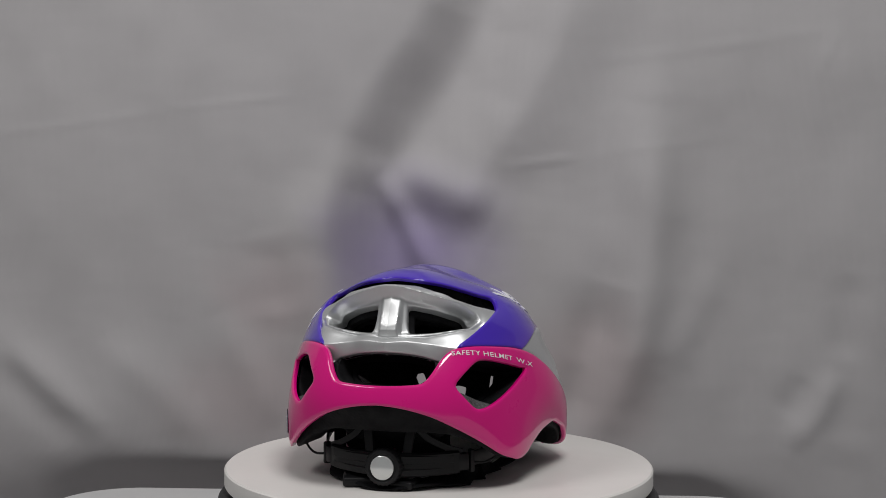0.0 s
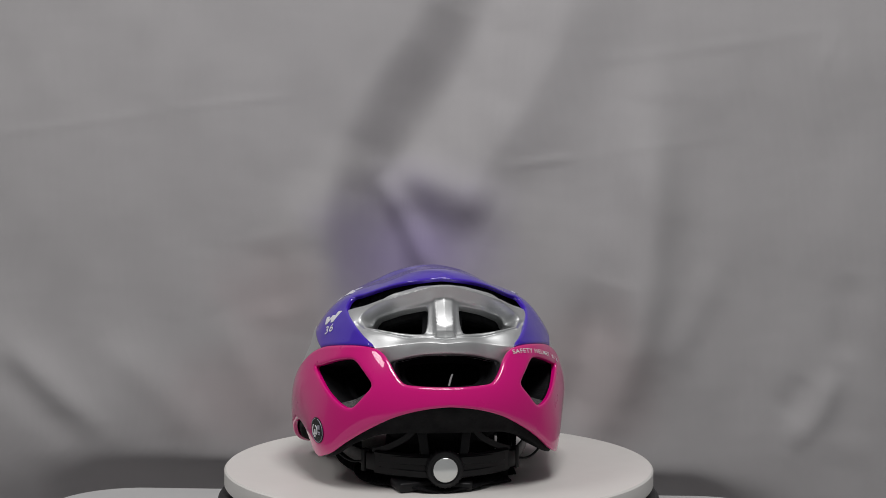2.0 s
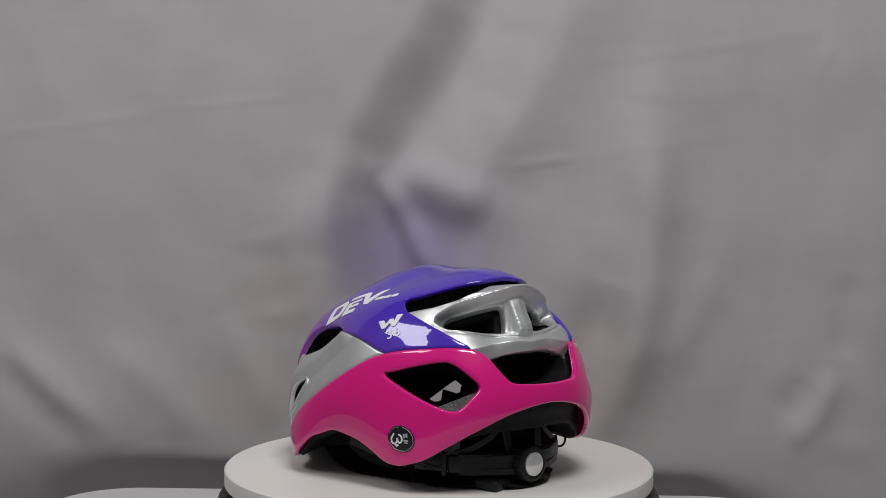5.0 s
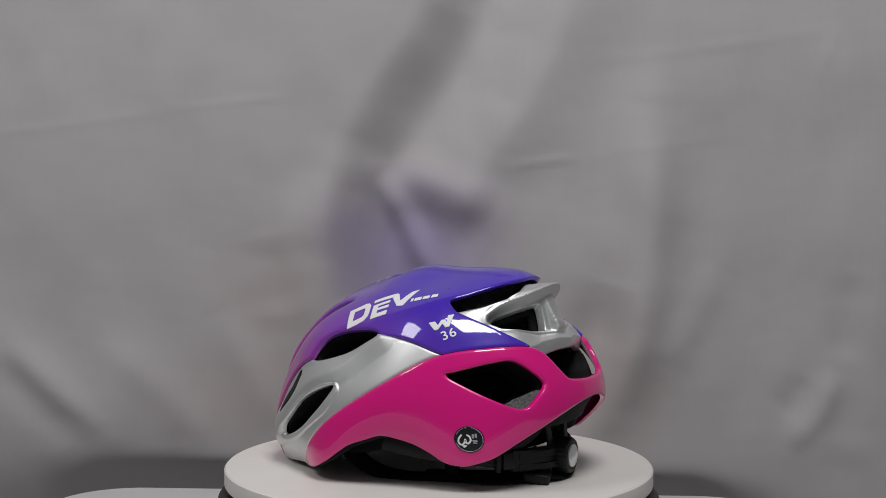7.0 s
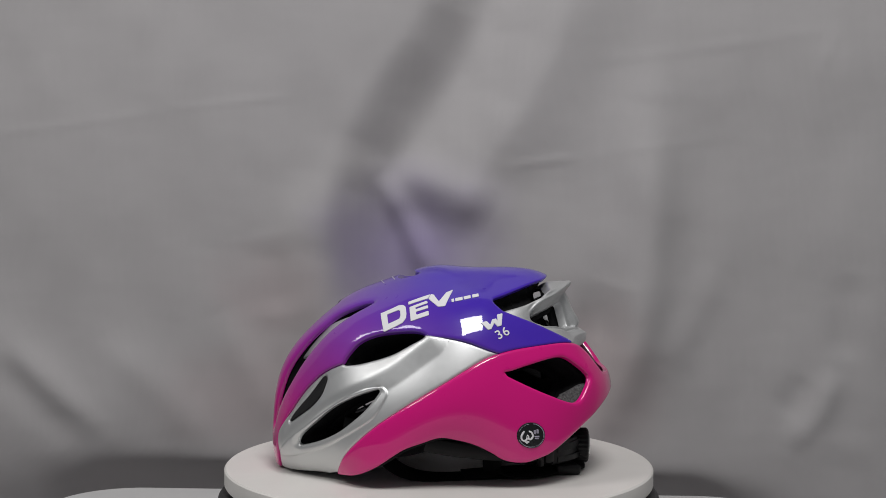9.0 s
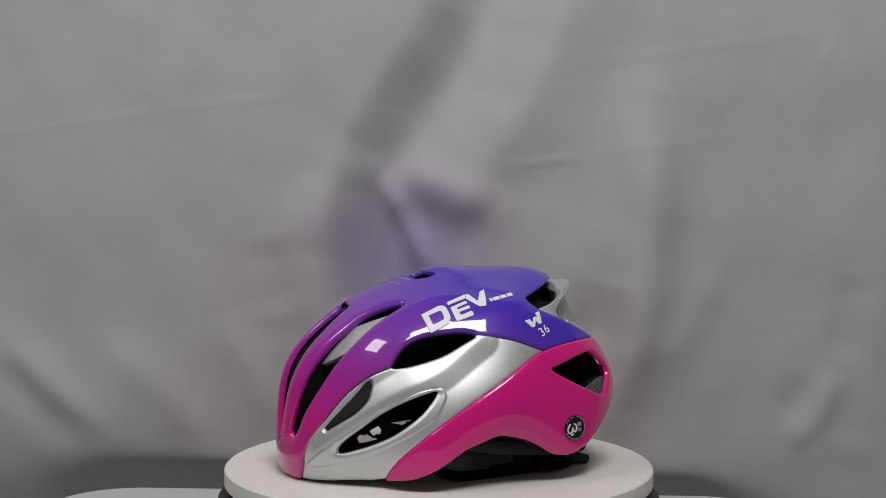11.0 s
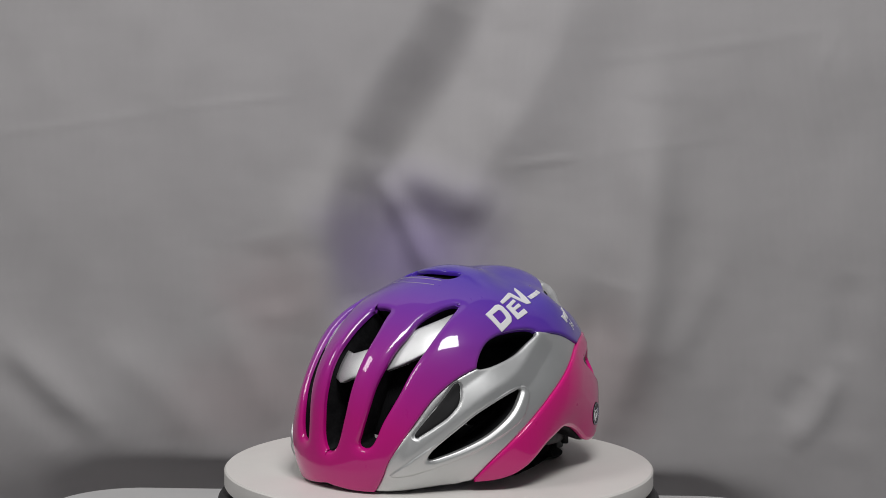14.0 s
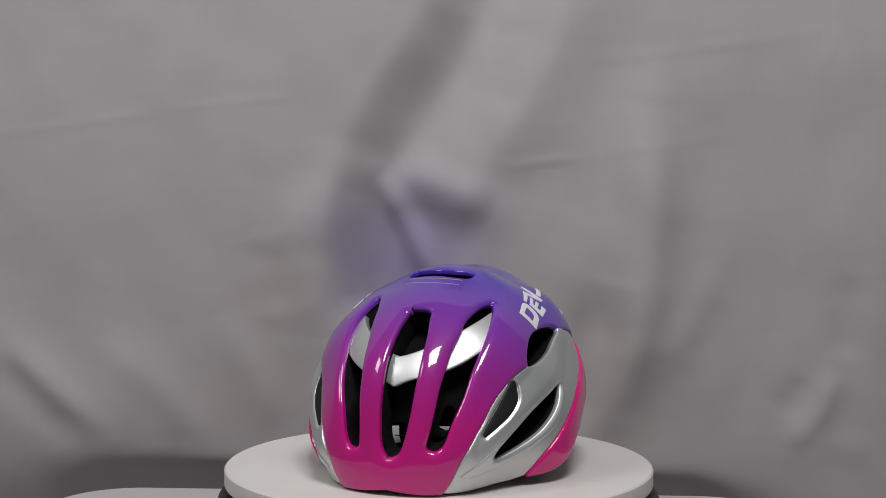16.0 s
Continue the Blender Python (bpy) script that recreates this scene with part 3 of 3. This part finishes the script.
BRACE = outline([(30, 50), (42, 46.5), (55, 42.2), (66, 38.6), (75.5, 35.6), (82.6, 34.4), (88, 36), (104, 42), (104, 22), (90, 17), (86.5, 17.6), (82, 19.3), (69.4, 22), (52.5, 29), (40, 37), (30, 44)])
shell_part("brace", M_SILVER, "silver cross brace behind the front slots", region=BRACE, lift=lambda ab: -0.0050 - 0.0055 * step_up(ab[:, 0], 48, 84), thick=0.005, edge=0.0007, rounding=0.7, levels=(0.1, 0.3, 0.7))
CAVITY = outline([(60, -12), (80, -12), (104, -10), (104, 60), (80, 100), (0, 112), (-80, 100), (-112, 40), (-104, -19), (-88, -19), (-73, -16), (-64, -5), (-54, 0), (-46, -3), (-40, -11), (-30, -20), (-10, -21), (10, -22), (28, -22), (42, -16)], 4)
FRONT_GAP = outline([(85, -14), (104, -14), (104, -5), (85, -6)])
SIDE_GAP = outline([(66, -8), (74, -8), (72, 4), (67, 4)])
# padding strips widened to an added black shell, so the inside stays dark
shell_part("dark_padding_shell", M_STRAP, "black padding, widened to a shell that darkens the inside", region=CAVITY, holes=(FRONT_GAP, SIDE_GAP, WINDOW, REAR_WINDOW, FRONT_VENT, EYE_HOLE), lift=lambda ab: np.full(len(ab), -0.0265), thick=0.004, step=2.5, edge=0.002, grow=-1.0)


# foam ledge in each side window's lower rear corner, its light and sparkle painted in
M_LEDGE = matte("lit_speckled_foam", (0.02, 0.02, 0.022), (0.13, 0.13, 0.13), 600)
LEDGE = outline([(-53.0, 4.2), (-58.6, 2.8), (-62, 4.0), (-66.0, 10.0), (-64.4, 10.4), (-61.0, 8.4), (-57.0, 6.2)], 4)
v, f = panel(LEDGE, lift=lambda ab: -0.0045 - 0.0018 * np.clip(inside(ab, WINDOW) + 1.0, 0, 6), thick=0.002, both=False, step=0.7, edge=0.0004, rounding=0.6, levels=(0.2, 0.6), middle=False)
for k in (1, -1):
    mesh_object("foam_ledge", v * np.array((k, 1, 1)), f[:, ::k], M_LEDGE, liner, "black foam ledge, coloured paler for the light on it", sharp=42)


def print_on(name, poly, material, parent, side=1, lift=0.0016, label="", middle=False):
    v, f = panel(np.array(poly, float), lift=lift if callable(lift) else (lambda ab: np.full(len(ab), lift)), thick=0.0005, both=False, step=0.3, edge=0.0, levels=(), middle=middle)
    return mesh_object(name, v * np.array((side, 1, 1)), f[:, ::side], material, parent, label)


def words(name, text, size, place, material, parent, side=1, lift=0.0023, label="", bold=0.0):
    """Lettering laid on the form. place(u, v): the (a, b) of a point of the text, size 1 high."""
    curve = bpy.data.curves.new(name, "FONT")
    curve.body, curve.size, curve.align_x, curve.align_y = text, size, "CENTER", "CENTER"
    curve.offset, curve.space_character = bold, 1.12
    tmp = new(name, curve)
    bpy.context.view_layer.update()
    me = bpy.data.meshes.new_from_object(tmp.evaluated_get(bpy.context.evaluated_depsgraph_get()))
    bpy.data.objects.remove(tmp)
    bm = bmesh.new()
    bm.from_mesh(me)
    bmesh.ops.triangulate(bm, faces=bm.faces)
    uv = np.array([v.co[:2] for v in bm.verts])
    faces = np.array([[v.index for v in f.verts] for f in bm.faces])
    bm.free()
    ab = np.array([place(u, w) for u, w in uv])
    lift = lift(ab) if callable(lift) else np.full(len(ab), lift)
    top, low = form(ab, lift), form(ab, lift - 0.0008)
    n = len(ab)
    v = np.concatenate([top, low]) * np.array((side, 1, 1))
    return mesh_object(name, v, np.concatenate([faces, faces[:, ::-1] + n]), material, parent, label, smooth=False)


# The maker's mark is drawn as plain slanted shapes and bars.
MARK = [[(20.0, 44.1), (11.8, 48.3), (9.6, 48.4), (8.2, 47.2), (7.2, 43.5), (7.1, 41.3), (8.4, 39.0), (16.5, 34.7)],
        [(6.3, 46.8), (-1.5, 50.1), (-2.1, 48.6), (3.4, 46.4), (3.1, 45.4), (-2.3, 47.3), (-2.6, 45.6), (2.8, 44.0), (2.4, 42.3), (-2.9, 44.1), (-3.3, 41.7), (4.6, 39.4)],
        [(7.4, 49.9), (-2.8, 54.4), (-1.9, 51.6), (7.0, 48.3)],
        [(-3.0, 54.5), (-4.3, 54.1), (-7.1, 49.2), (-10.3, 55.6), (-13.5, 57.7), (-10.0, 45.9), (-7.0, 45.9), (-2.1, 51.4)],
        [(-12.6, 50.0), (-13.7, 50.2), (-13.9, 48.0), (-12.8, 47.9)],
        [(-14.2, 50.2), (-17.4, 50.8), (-17.5, 48.6), (-14.4, 48.1)],
        [(-17.9, 50.8), (-20.9, 51.3), (-20.9, 49.2), (-18.0, 48.7)],
        [(-21.6, 51.5), (-24.3, 52.0), (-24.3, 49.9), (-21.6, 49.3)]]
D_HOLE = np.array([(16.6, 43.5), (11.4, 45.7), (10.5, 45.1), (9.9, 42.4), (10.2, 41.1), (15.1, 38.6)])
for side in (1, -1):
    for k, poly in enumerate(MARK):
        v, f = panel(np.array(poly, float), holes=(D_HOLE,) if k == 0 else (), lift=lambda ab: cover_base(ab) + 0.0005, thick=0.0006, both=False, step=0.4, edge=0.0, levels=(), middle=False)
        mesh_object("print_block", v * np.array((side, 1, 1)), f[:, ::side], M_DECAL, cover, "white printed block")


def along(u, v):
    # the model number's axes on the flank of the cover
    return (-33.2 - 0.90 * u + 0.40 * v, 36.9 + 0.44 * u + 0.90 * v)


ZIGZAG = [(-24.2, 36.5), (-26.6, 37.1), (-28.0, 35.5), (-28.8, 37.8), (-30.3, 38.2), (-31.0, 37.0), (-30.9, 40.0), (-33.2, 40.7), (-32.4, 35.2), (-30.9, 34.7), (-29.6, 36.3), (-28.4, 33.7), (-27.1, 33.4)]
print_on("print_block", ZIGZAG, M_DECAL, cover, 1, lambda ab: cover_base(ab) + 0.0005, "white printed zigzag")
words("model_number", "36", 5.2, lambda u, v: along(u - 2.5 - 0.1 * v, v - 4.25), M_DECAL, cover, 1, lambda ab: cover_base(ab) + 0.0004, "white printed number", 0.05)

TEXT_LINE = np.array([(-65.0, 25.5), (-59, 25.0), (-52.7, 23.9), (-45, 22.2), (-37.8, 20.3), (-28.0, 17.0)])


def text_line(u, v):
    x = np.interp(u, (-14.0, 13.8), (0, 5))
    a, b = np.interp(x, range(6), TEXT_LINE[:, 0]), np.interp(x, range(6), TEXT_LINE[:, 1])
    return (a + 0.25 * v, b + v)


words("printed_words", "SAFETY HELMET  W.X", 2.45, text_line, M_DECAL, pink, -1, 0.0010, "white printed words", 0.022)

# round badge on the lower shell
BADGE = (-41.6, -7.0)


def ring(radius, n=28, start=0.0, turn=360.0, inner=None):
    p = [(BADGE[0] + radius * math.cos(radians(start + turn * k / n)), BADGE[1] + radius * math.sin(radians(start + turn * k / n))) for k in range(n if inner is None else n + 1)]
    if inner:
        p += [(BADGE[0] + inner * math.cos(radians(start + turn * k / n)), BADGE[1] + inner * math.sin(radians(start + turn * k / n))) for k in range(n, -1, -1)]
    return p


badge = print_on("badge", ring(4.75), M_BADGE, pink, 1, 0.0010, "round black badge")
print_on("badge_ring", ring(4.45, start=20, turn=320, inner=4.2), M_GREY_PRINT, badge, 1, 0.0014)
EMBLEM = curve_points([(-39.3, -5.3), (-38.3, -7.0), (-38.4, -8.4), (-39.3, -9.0), (-40.1, -8.2), (-40.4, -6.9), (-40.7, -8.2), (-41.4, -8.4), (-42.1, -7.3), (-41.7, -5.9), (-40.8, -5.4)], 4)
away = np.gradient(EMBLEM, axis=0)
away = np.stack([-away[:, 1], away[:, 0]], 1) / np.hypot(away[:, 0], away[:, 1])[:, None] * 0.28
print_on("badge_mark", np.concatenate([EMBLEM + away, (EMBLEM - away)[::-1]]), M_DECAL, badge, 1, 0.0014, "white curled emblem")
print_on("badge_mark", [(-39.2, -9.2), (-41.2, -9.0), (-40.0, -10.1)], M_DECAL, badge, 1, 0.0014, "white emblem tip")
for a, b, w, h in ((-42.5, -5.8, 0.7, 0.75), (-43.4, -5.6, 0.7, 0.75), (-42.6, -7.5, 1.7, 0.25), (-42.7, -8.2, 1.4, 0.2)):
    print_on("print_bar", [(a, b + h), (a - w, b + h), (a - w, b - h), (a, b - h)], M_GREY_PRINT, badge, 1, 0.0014)

# fine printed lines before the top slot
for poly in ([(29.6, 71.5), (35.5, 77.5), (40.5, 85), (44, 95), (43.4, 95), (39.9, 85.2), (35, 77.8), (29.2, 71.8)], [(23, 74), (28, 80), (32, 87), (35, 96), (34.4, 96), (31.4, 87.2), (27.5, 80.3), (22.6, 74.3)]):
    v, f = panel(np.array(poly, float), lift=lambda ab: np.minimum(cover_lift(ab), cover_lift_right(ab)) + 0.0002, thick=0.0006, step=0.35, edge=0.0, levels=())
    mesh_object("print_line", v, f, M_GREY_PRINT, cover, "fine pale printed line")

# ---- the fitting system at the back ----
fit_system = part("adjuster", band([(-0.049, -0.096, 0.0195), (-0.038, -0.1045, 0.0192), (-0.020, -0.1125, 0.0188), (0, -0.1155, 0.0185), (0.020, -0.1125, 0.0188), (0.038, -0.1045, 0.0192), (0.049, -0.096, 0.0195)], 0.017, 0.006), M_BLACK, helmet, "black plastic size adjuster")
part("spine", band([(-0.046, -0.1005, 0.0225), (-0.025, -0.113, 0.0228), (0, -0.1182, 0.0228), (0.025, -0.113, 0.0228), (0.046, -0.1005, 0.0225)], 0.006, 0.004), M_BLACK, fit_system)
part("spine", band([(-0.046, -0.1005, 0.0145), (-0.025, -0.113, 0.0135), (0, -0.1182, 0.0130), (0.025, -0.113, 0.0135), (0.046, -0.1005, 0.0145)], 0.005, 0.004), M_BLACK, fit_system)


def turned(profile, n=64):
    bm = lathe(profile, n)
    bmesh.ops.transform(bm, matrix=pose(-0.0008, -0.1257, 0.0179, 90, 0, 0), verts=bm.verts)
    return bm


def dial_profile():
    bm = turned([(0, -0.0135), (0.0125, -0.0135), (0.0136, -0.0125), (0.0136, -0.002), (0.0128, -0.0004), (0.0108, 0.0003), (0.0092, -0.0006), (0, -0.0006)], 96)
    axis = Vector((-0.0008, -0.1257, 0.0179))
    for v in bm.verts:
        q = v.co - axis
        r = math.hypot(q.x, q.z)
        if r > 0.0133:
            k = 1 + 0.03 * math.cos(24 * math.atan2(q.z, q.x))
            v.co.x, v.co.z = axis.x + q.x * k, axis.z + q.z * k
    return bm


dial = part("dial", dial_profile(), M_BLACK, fit_system, "black ribbed dial")
part("button", turned([(0, -0.0006), (0.0088, -0.0006), (0.0088, 0.0006), (0.0080, 0.0012), (0, 0.0016)]), M_BUTTON, dial, "pale satin button")
for side in (1, -1):
    part("end_clip", block((0.010, 0.007, 0.013), pose(side * 0.0510, -0.0940, 0.0195, 0, 0, side * 40), 0.0015), M_BLACK, fit_system)
    part("end_clip", block((0.004, 0.006, 0.017), pose(side * 0.0570, -0.0886, 0.0195, 0, 0, side * 42), 0.0012), M_BLACK, fit_system)
    part("strut", band([(side * 0.014, -0.113, 0.024), (side * 0.016, -0.111, 0.040), (side * 0.020, -0.106, 0.060), (side * 0.022, -0.100, 0.072)], 0.007, 0.003, (1, 0, 0)), M_BLACK, fit_system)
    part("strut", band([(side * 0.051, -0.094, 0.0265), (side * 0.040, -0.101, 0.031), (side * 0.027, -0.107, 0.039), (side * 0.018, -0.109, 0.050)], 0.005, 0.003), M_BLACK, fit_system)
    part("cord", tube([(side * 0.056, -0.088, 0.019), (side * 0.066, -0.089, 0.0185), (side * 0.075, -0.084, 0.023), (side * 0.084, -0.072, 0.033)], 0.0009), M_BLACK, fit_system, "thin black cord")
    # head band that runs forward inside the helmet
    part("head_band", band([(side * 0.054, -0.092, 0.020), (side * 0.068, -0.060, 0.022), (side * 0.079, -0.020, 0.027), (side * 0.078, 0.020, 0.034), (side * 0.066, 0.062, 0.042)], 0.011, 0.0016), M_BLACK, fit_system)
    # webbing straps, hanging from the liner and lying on the platter
    part("strap", band([(side * 0.074, 0.045, 0.045), (side * 0.072, 0.030, 0.018), (side * 0.066, 0.005, 0.0035), (side * 0.054, -0.040, 0.0022), (side * 0.034, -0.085, 0.0020), (side * 0.010, -0.1080, 0.0034)], 0.017, 0.0018, (1, -0.4, 0.15)), M_STRAP, helmet, "black webbing strap lying on the platter")
    part("strap", band([(side * 0.060, -0.052, 0.045), (side * 0.060, -0.052, 0.020), (side * 0.058, -0.056, 0.0055), (side * 0.046, -0.088, 0.0036), (side * 0.018, -0.104, 0.0042)], 0.015, 0.0018, (0.3, 1, 0.1)), M_STRAP, helmet, "black webbing strap lying on the platter")
part("strap", band([(-0.062, -0.030, 0.0044), (-0.030, -0.100, 0.0052), (-0.005, -0.1160, 0.0022), (0.030, -0.102, 0.0048), (0.062, -0.030, 0.0044)], 0.014, 0.0018, (0, 1, 0.12)), M_STRAP, helmet, "black webbing strap lying on the platter")
part("buckle", block((0.030, 0.020, 0.0075), pose(-0.022, -0.106, 0.0046, 4, 0, 18), 0.0022, 3), M_BLACK, helmet, "black plastic side-release buckle")
part("buckle", block((0.018, 0.014, 0.006), pose(0.012, -0.112, 0.0042, 0, 0, -10), 0.002, 3), M_BLACK, helmet, "black plastic side-release buckle")

part("nape_pad", band([(-0.040, -0.088, 0.050), (-0.020, -0.097, 0.050), (0, -0.100, 0.050), (0.020, -0.097, 0.050), (0.040, -0.088, 0.050)], 0.050, 0.005), M_STRAP, helmet, "black padded fabric at the nape")

# ---- turntable ----
turntable = tagged(new("turntable"), "white round motorised display turntable with a black base", "turntable")
platter = part("platter", lathe([(0, -0.0135), (0.1745, -0.0135), (0.1752, -0.0125), (0.1752, -0.0012), (0.1740, 0.0), (0, 0.0)], 192), M_PLATTER, turntable, "white round platter")
part("base", lathe([(0, -0.0460), (0.180, -0.0460), (0.1825, -0.0440), (0.1800, -0.0240), (0.1770, -0.0195), (0.1600, -0.0185), (0.1600, -0.0140), (0, -0.0140)], 160), M_BASE, turntable, "black plastic base")


# ---- cloth ----
def nearest(x, z, path):
    """Distance from a line of (x, z) points, and on which side of it (positive: to the right of a line that runs down)."""
    best, side = np.full(x.shape, 1e9), np.ones(x.shape)
    for (ax, az), (bx, bz) in zip(path, path[1:]):
        ex, ez = bx - ax, bz - az
        t = np.clip(((x - ax) * ex + (z - az) * ez) / (ex * ex + ez * ez), 0, 1)
        d = np.hypot(x - ax - t * ex, z - az - t * ez)
        turn = np.sign(ex * (z - az) - ez * (x - ax))
        side = np.where(d < best, turn, side)
        best = np.minimum(best, d)
    return best, side


def fold(x, z, path, width, height):
    """A ridge along a line, falling off on both sides."""
    best, _ = nearest(x, z, path)
    (ax, az), (bx, bz) = path[0], path[-1]
    t = np.clip(((x - ax) * (bx - ax) + (z - az) * (bz - az)) / ((bx - ax) ** 2 + (bz - az) ** 2), 0, 1)
    return height * np.exp(-(best / width) ** 2) * step_up(t, -0.12, 0.3) * (1 - step_up(t, 0.7, 1.12))


def crease(x, z, path, left, right, depth):
    """A valley along a line, with slopes of their own reach on both sides."""
    best, side = nearest(x, z, path)
    reach = np.where(side < 0, left, right)
    low = path[-1][1]
    return -depth * (1 - step_up(best, 0, reach)) * step_up(z, low, low + 0.05)


def at(px, py):
    # a place on the hanging cloth from pixels of the camera's view
    return ((px - 784) * 0.00062, 0.189 + (412 - py) * 0.00062)


def backdrop():
    xs = np.linspace(-1.0, 1.0, 401)
    ss = np.concatenate([np.linspace(-1.9, 0.0, 16)[:-1], np.linspace(0.0, 1.38, 300)])
    X, S = np.meshgrid(xs, ss)
    floor, bend, y0 = -0.300, 0.05, 0.265
    arc = bend * math.pi / 2
    u = np.clip(S, 0, arc) / bend
    Y = np.where(S < 0, y0 + S, y0 + bend * np.sin(u))
    Z = floor + bend * (1 - np.cos(u)) + np.maximum(S - arc, 0)
    lift = np.zeros(X.shape)
    for path, width, height in FOLDS:
        lift += fold(X, Z, path, width, height)
    for path, left, right, depth in CREASES:
        lift += crease(X, Z, path, left, right, depth)
    rough = np.array([noise.noise((x * 9, z * 6, 3.1)) * 0.0044 + noise.noise((x * 26 + 4 * z, z * 15, 7.7)) * 0.0017 + noise.noise((x * 30, z * 95, 1.7)) * 0.00022 for x, z in zip(X.ravel(), Z.ravel())]).reshape(X.shape)
    # below this line the cloth is tucked back under itself, behind the plinth, shaped to look dark from the camera
    tx, tz = np.array([at(*p) for p in TUCK]).T
    below = np.interp(X, tx, tz) - Z
    soft = np.interp(X, [-0.50, -0.36, -0.24, 0.2, 0.4], [0.016, 0.009, 0.004, 0.004, 0.010])
    steep = np.interp(X, [-0.80, -0.46, -0.36, 0.28, 0.34, 0.46], [0.15, 0.55, 1.5, 1.5, 0.7, 0.0])
    back = steep * soft * np.logaddexp(0, below / soft)
    Y = np.where(S < arc, Y, Y - lift - rough + np.minimum(back, 0.12)) - np.where(S < arc, (lift + rough) * step_up(S, 0, arc) - np.minimum(back, 0.12) * step_up(S, 0, arc), 0)
    n, m = X.shape[1], X.shape[0]
    i = np.arange((n - 1) * (m - 1))
    k = (i // (n - 1)) * n + i % (n - 1)
    verts = np.stack([X.ravel(), Y.ravel(), Z.ravel()], 1)
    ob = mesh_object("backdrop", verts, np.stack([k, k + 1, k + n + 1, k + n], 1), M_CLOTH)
    return tagged(ob, "grey cloth backdrop hanging in soft folds, with the helmet's violet bounce light painted on", "backdrop", kind="structure")


TUCK = [(-800, 845), (-100, 842), (0, 840), (100, 833), (250, 823), (400, 824), (800, 824), (1160, 846), (1250, 853), (1340, 868), (1420, 890), (2400, 900)]
# sharp valleys: their line, the reach of their slopes and their depth
CREASES = [([at(930, -160), at(885, -60), at(862, 30), at(815, 120), at(752, 210), at(710, 290), at(692, 350), at(686, 420), at(690, 600)], 0.076, 0.092, 0.036)]
# soft folds: their line, their width and their height towards the viewer
FOLDS = [([at(1010, -120), at(975, 60), at(935, 190), at(880, 320)], 0.050, 0.010), ([at(650, 250), at(600, 340), at(570, 460)], 0.030, 0.006),
         ([at(680, 300), at(780, 330), at(880, 375)], 0.026, 0.012), ([at(690, 375), at(770, 400), at(860, 440)], 0.032, -0.008), ([at(672, 305), at(725, 400), at(775, 505)], 0.014, 0.013),
         ([at(1150, 180), at(1152, 380), at(1142, 500), at(1120, 610), at(1065, 730), at(1010, 800)], 0.034, 0.023), ([at(1085, 500), at(1065, 650), at(1005, 790)], 0.030, -0.017),
         ([at(1280, 470), at(1235, 570), at(1190, 650)], 0.020, 0.004), ([at(1495, 655), at(1458, 735), at(1408, 800)], 0.016, 0.006), ([at(1440, 670), at(1396, 740)], 0.018, -0.003),
         ([at(1426, 822), at(1480, 788), at(1568, 806)], 0.018, 0.002), ([at(1520, 480), at(1505, 640)], 0.022, -0.004),
         ([at(560, 300), at(525, 440), at(545, 600)], 0.030, 0.006), ([at(480, 420), at(500, 560)], 0.03, -0.005), ([at(-120, 640), at(120, 720), at(330, 760)], 0.07, 0.010),
         ([at(10, 605), at(90, 680), at(190, 772)], 0.016, 0.006), ([at(-20, 640), at(60, 720), at(130, 790)], 0.02, -0.005), ([at(180, 600), at(280, 690), at(380, 790)], 0.022, 0.005),
         ([at(380, 560), at(450, 660), at(500, 760)], 0.022, 0.005), ([at(-40, 240), at(60, 229), at(300, 196)], 0.004, 0.0006), ([at(285, 175), at(315, 192), at(540, 166)], 0.004, 0.0007),
         ([at(900, 294), at(1030, 276)], 0.004, 0.0013), ([at(1030, 276), at(1300, 240)], 0.005, 0.0005), ([at(1030, 108), at(1300, 75), at(1490, 45), at(1505, 28)], 0.006, 0.0006), ([at(1495, 45), at(1450, 140)], 0.006, 0.0006)]
backdrop()


def slab(name, outline_xy, low, high, material, bevel):
    bm = bmesh.new()
    bottom = bm.faces.new([bm.verts.new((x, y, low)) for x, y in outline_xy])
    top = bmesh.ops.extrude_face_region(bm, geom=[bottom])["geom"]
    bmesh.ops.translate(bm, verts=[g for g in top if isinstance(g, bmesh.types.BMVert)], vec=(0, 0, high - low))
    bmesh.ops.recalc_face_normals(bm, faces=bm.faces)
    rim = [e for e in bm.edges if all(abs(v.co.z - high) < 1e-6 for v in e.verts)]
    bmesh.ops.bevel(bm, geom=rim, offset=bevel, segments=2, affect="EDGES", profile=0.5)
    return part(name, bm, material, None)


def round_rect(x0, x1, y0, y1, r, tilt=0.0, n=10):
    out = []
    for cx, cy, a in ((x1 - r, y1 - r, 0), (x0 + r, y1 - r, 90), (x0 + r, y0 + r, 180), (x1 - r, y0 + r, 270)):
        for k in range(n + 1):
            t = radians(a + 90 * k / n)
            x, y = cx + r * math.cos(t), cy + r * math.sin(t)
            out.append((x, y + tilt * x))
    return out


tagged(slab("plinth", round_rect(-0.338, 0.300, -0.42, 0.088, 0.07, -0.050), -0.300, -0.0462, M_BOARD, 0.002), "pale grey rounded plinth under the turntable", "plinth")


def motions():
    # a steady turn of 10.91 degrees a second
    rows, rows_platter = [], []
    offset = Vector((-0.0090, 0.0028, 0))
    times = [0.0, 0.1, 0.2] + [0.5 * k for k in range(1, 32)] + [15.8, 15.9, 16.0]
    for t in times:
        turn = -14.905 + 10.910 * t
        m = pose(0, 0, 0, 0, 0, turn)
        rows.append((t, m @ Matrix.Translation(offset)))
        rows_platter.append((t, m))
    walk(helmet, rows)
    walk(platter, rows_platter)


motions()
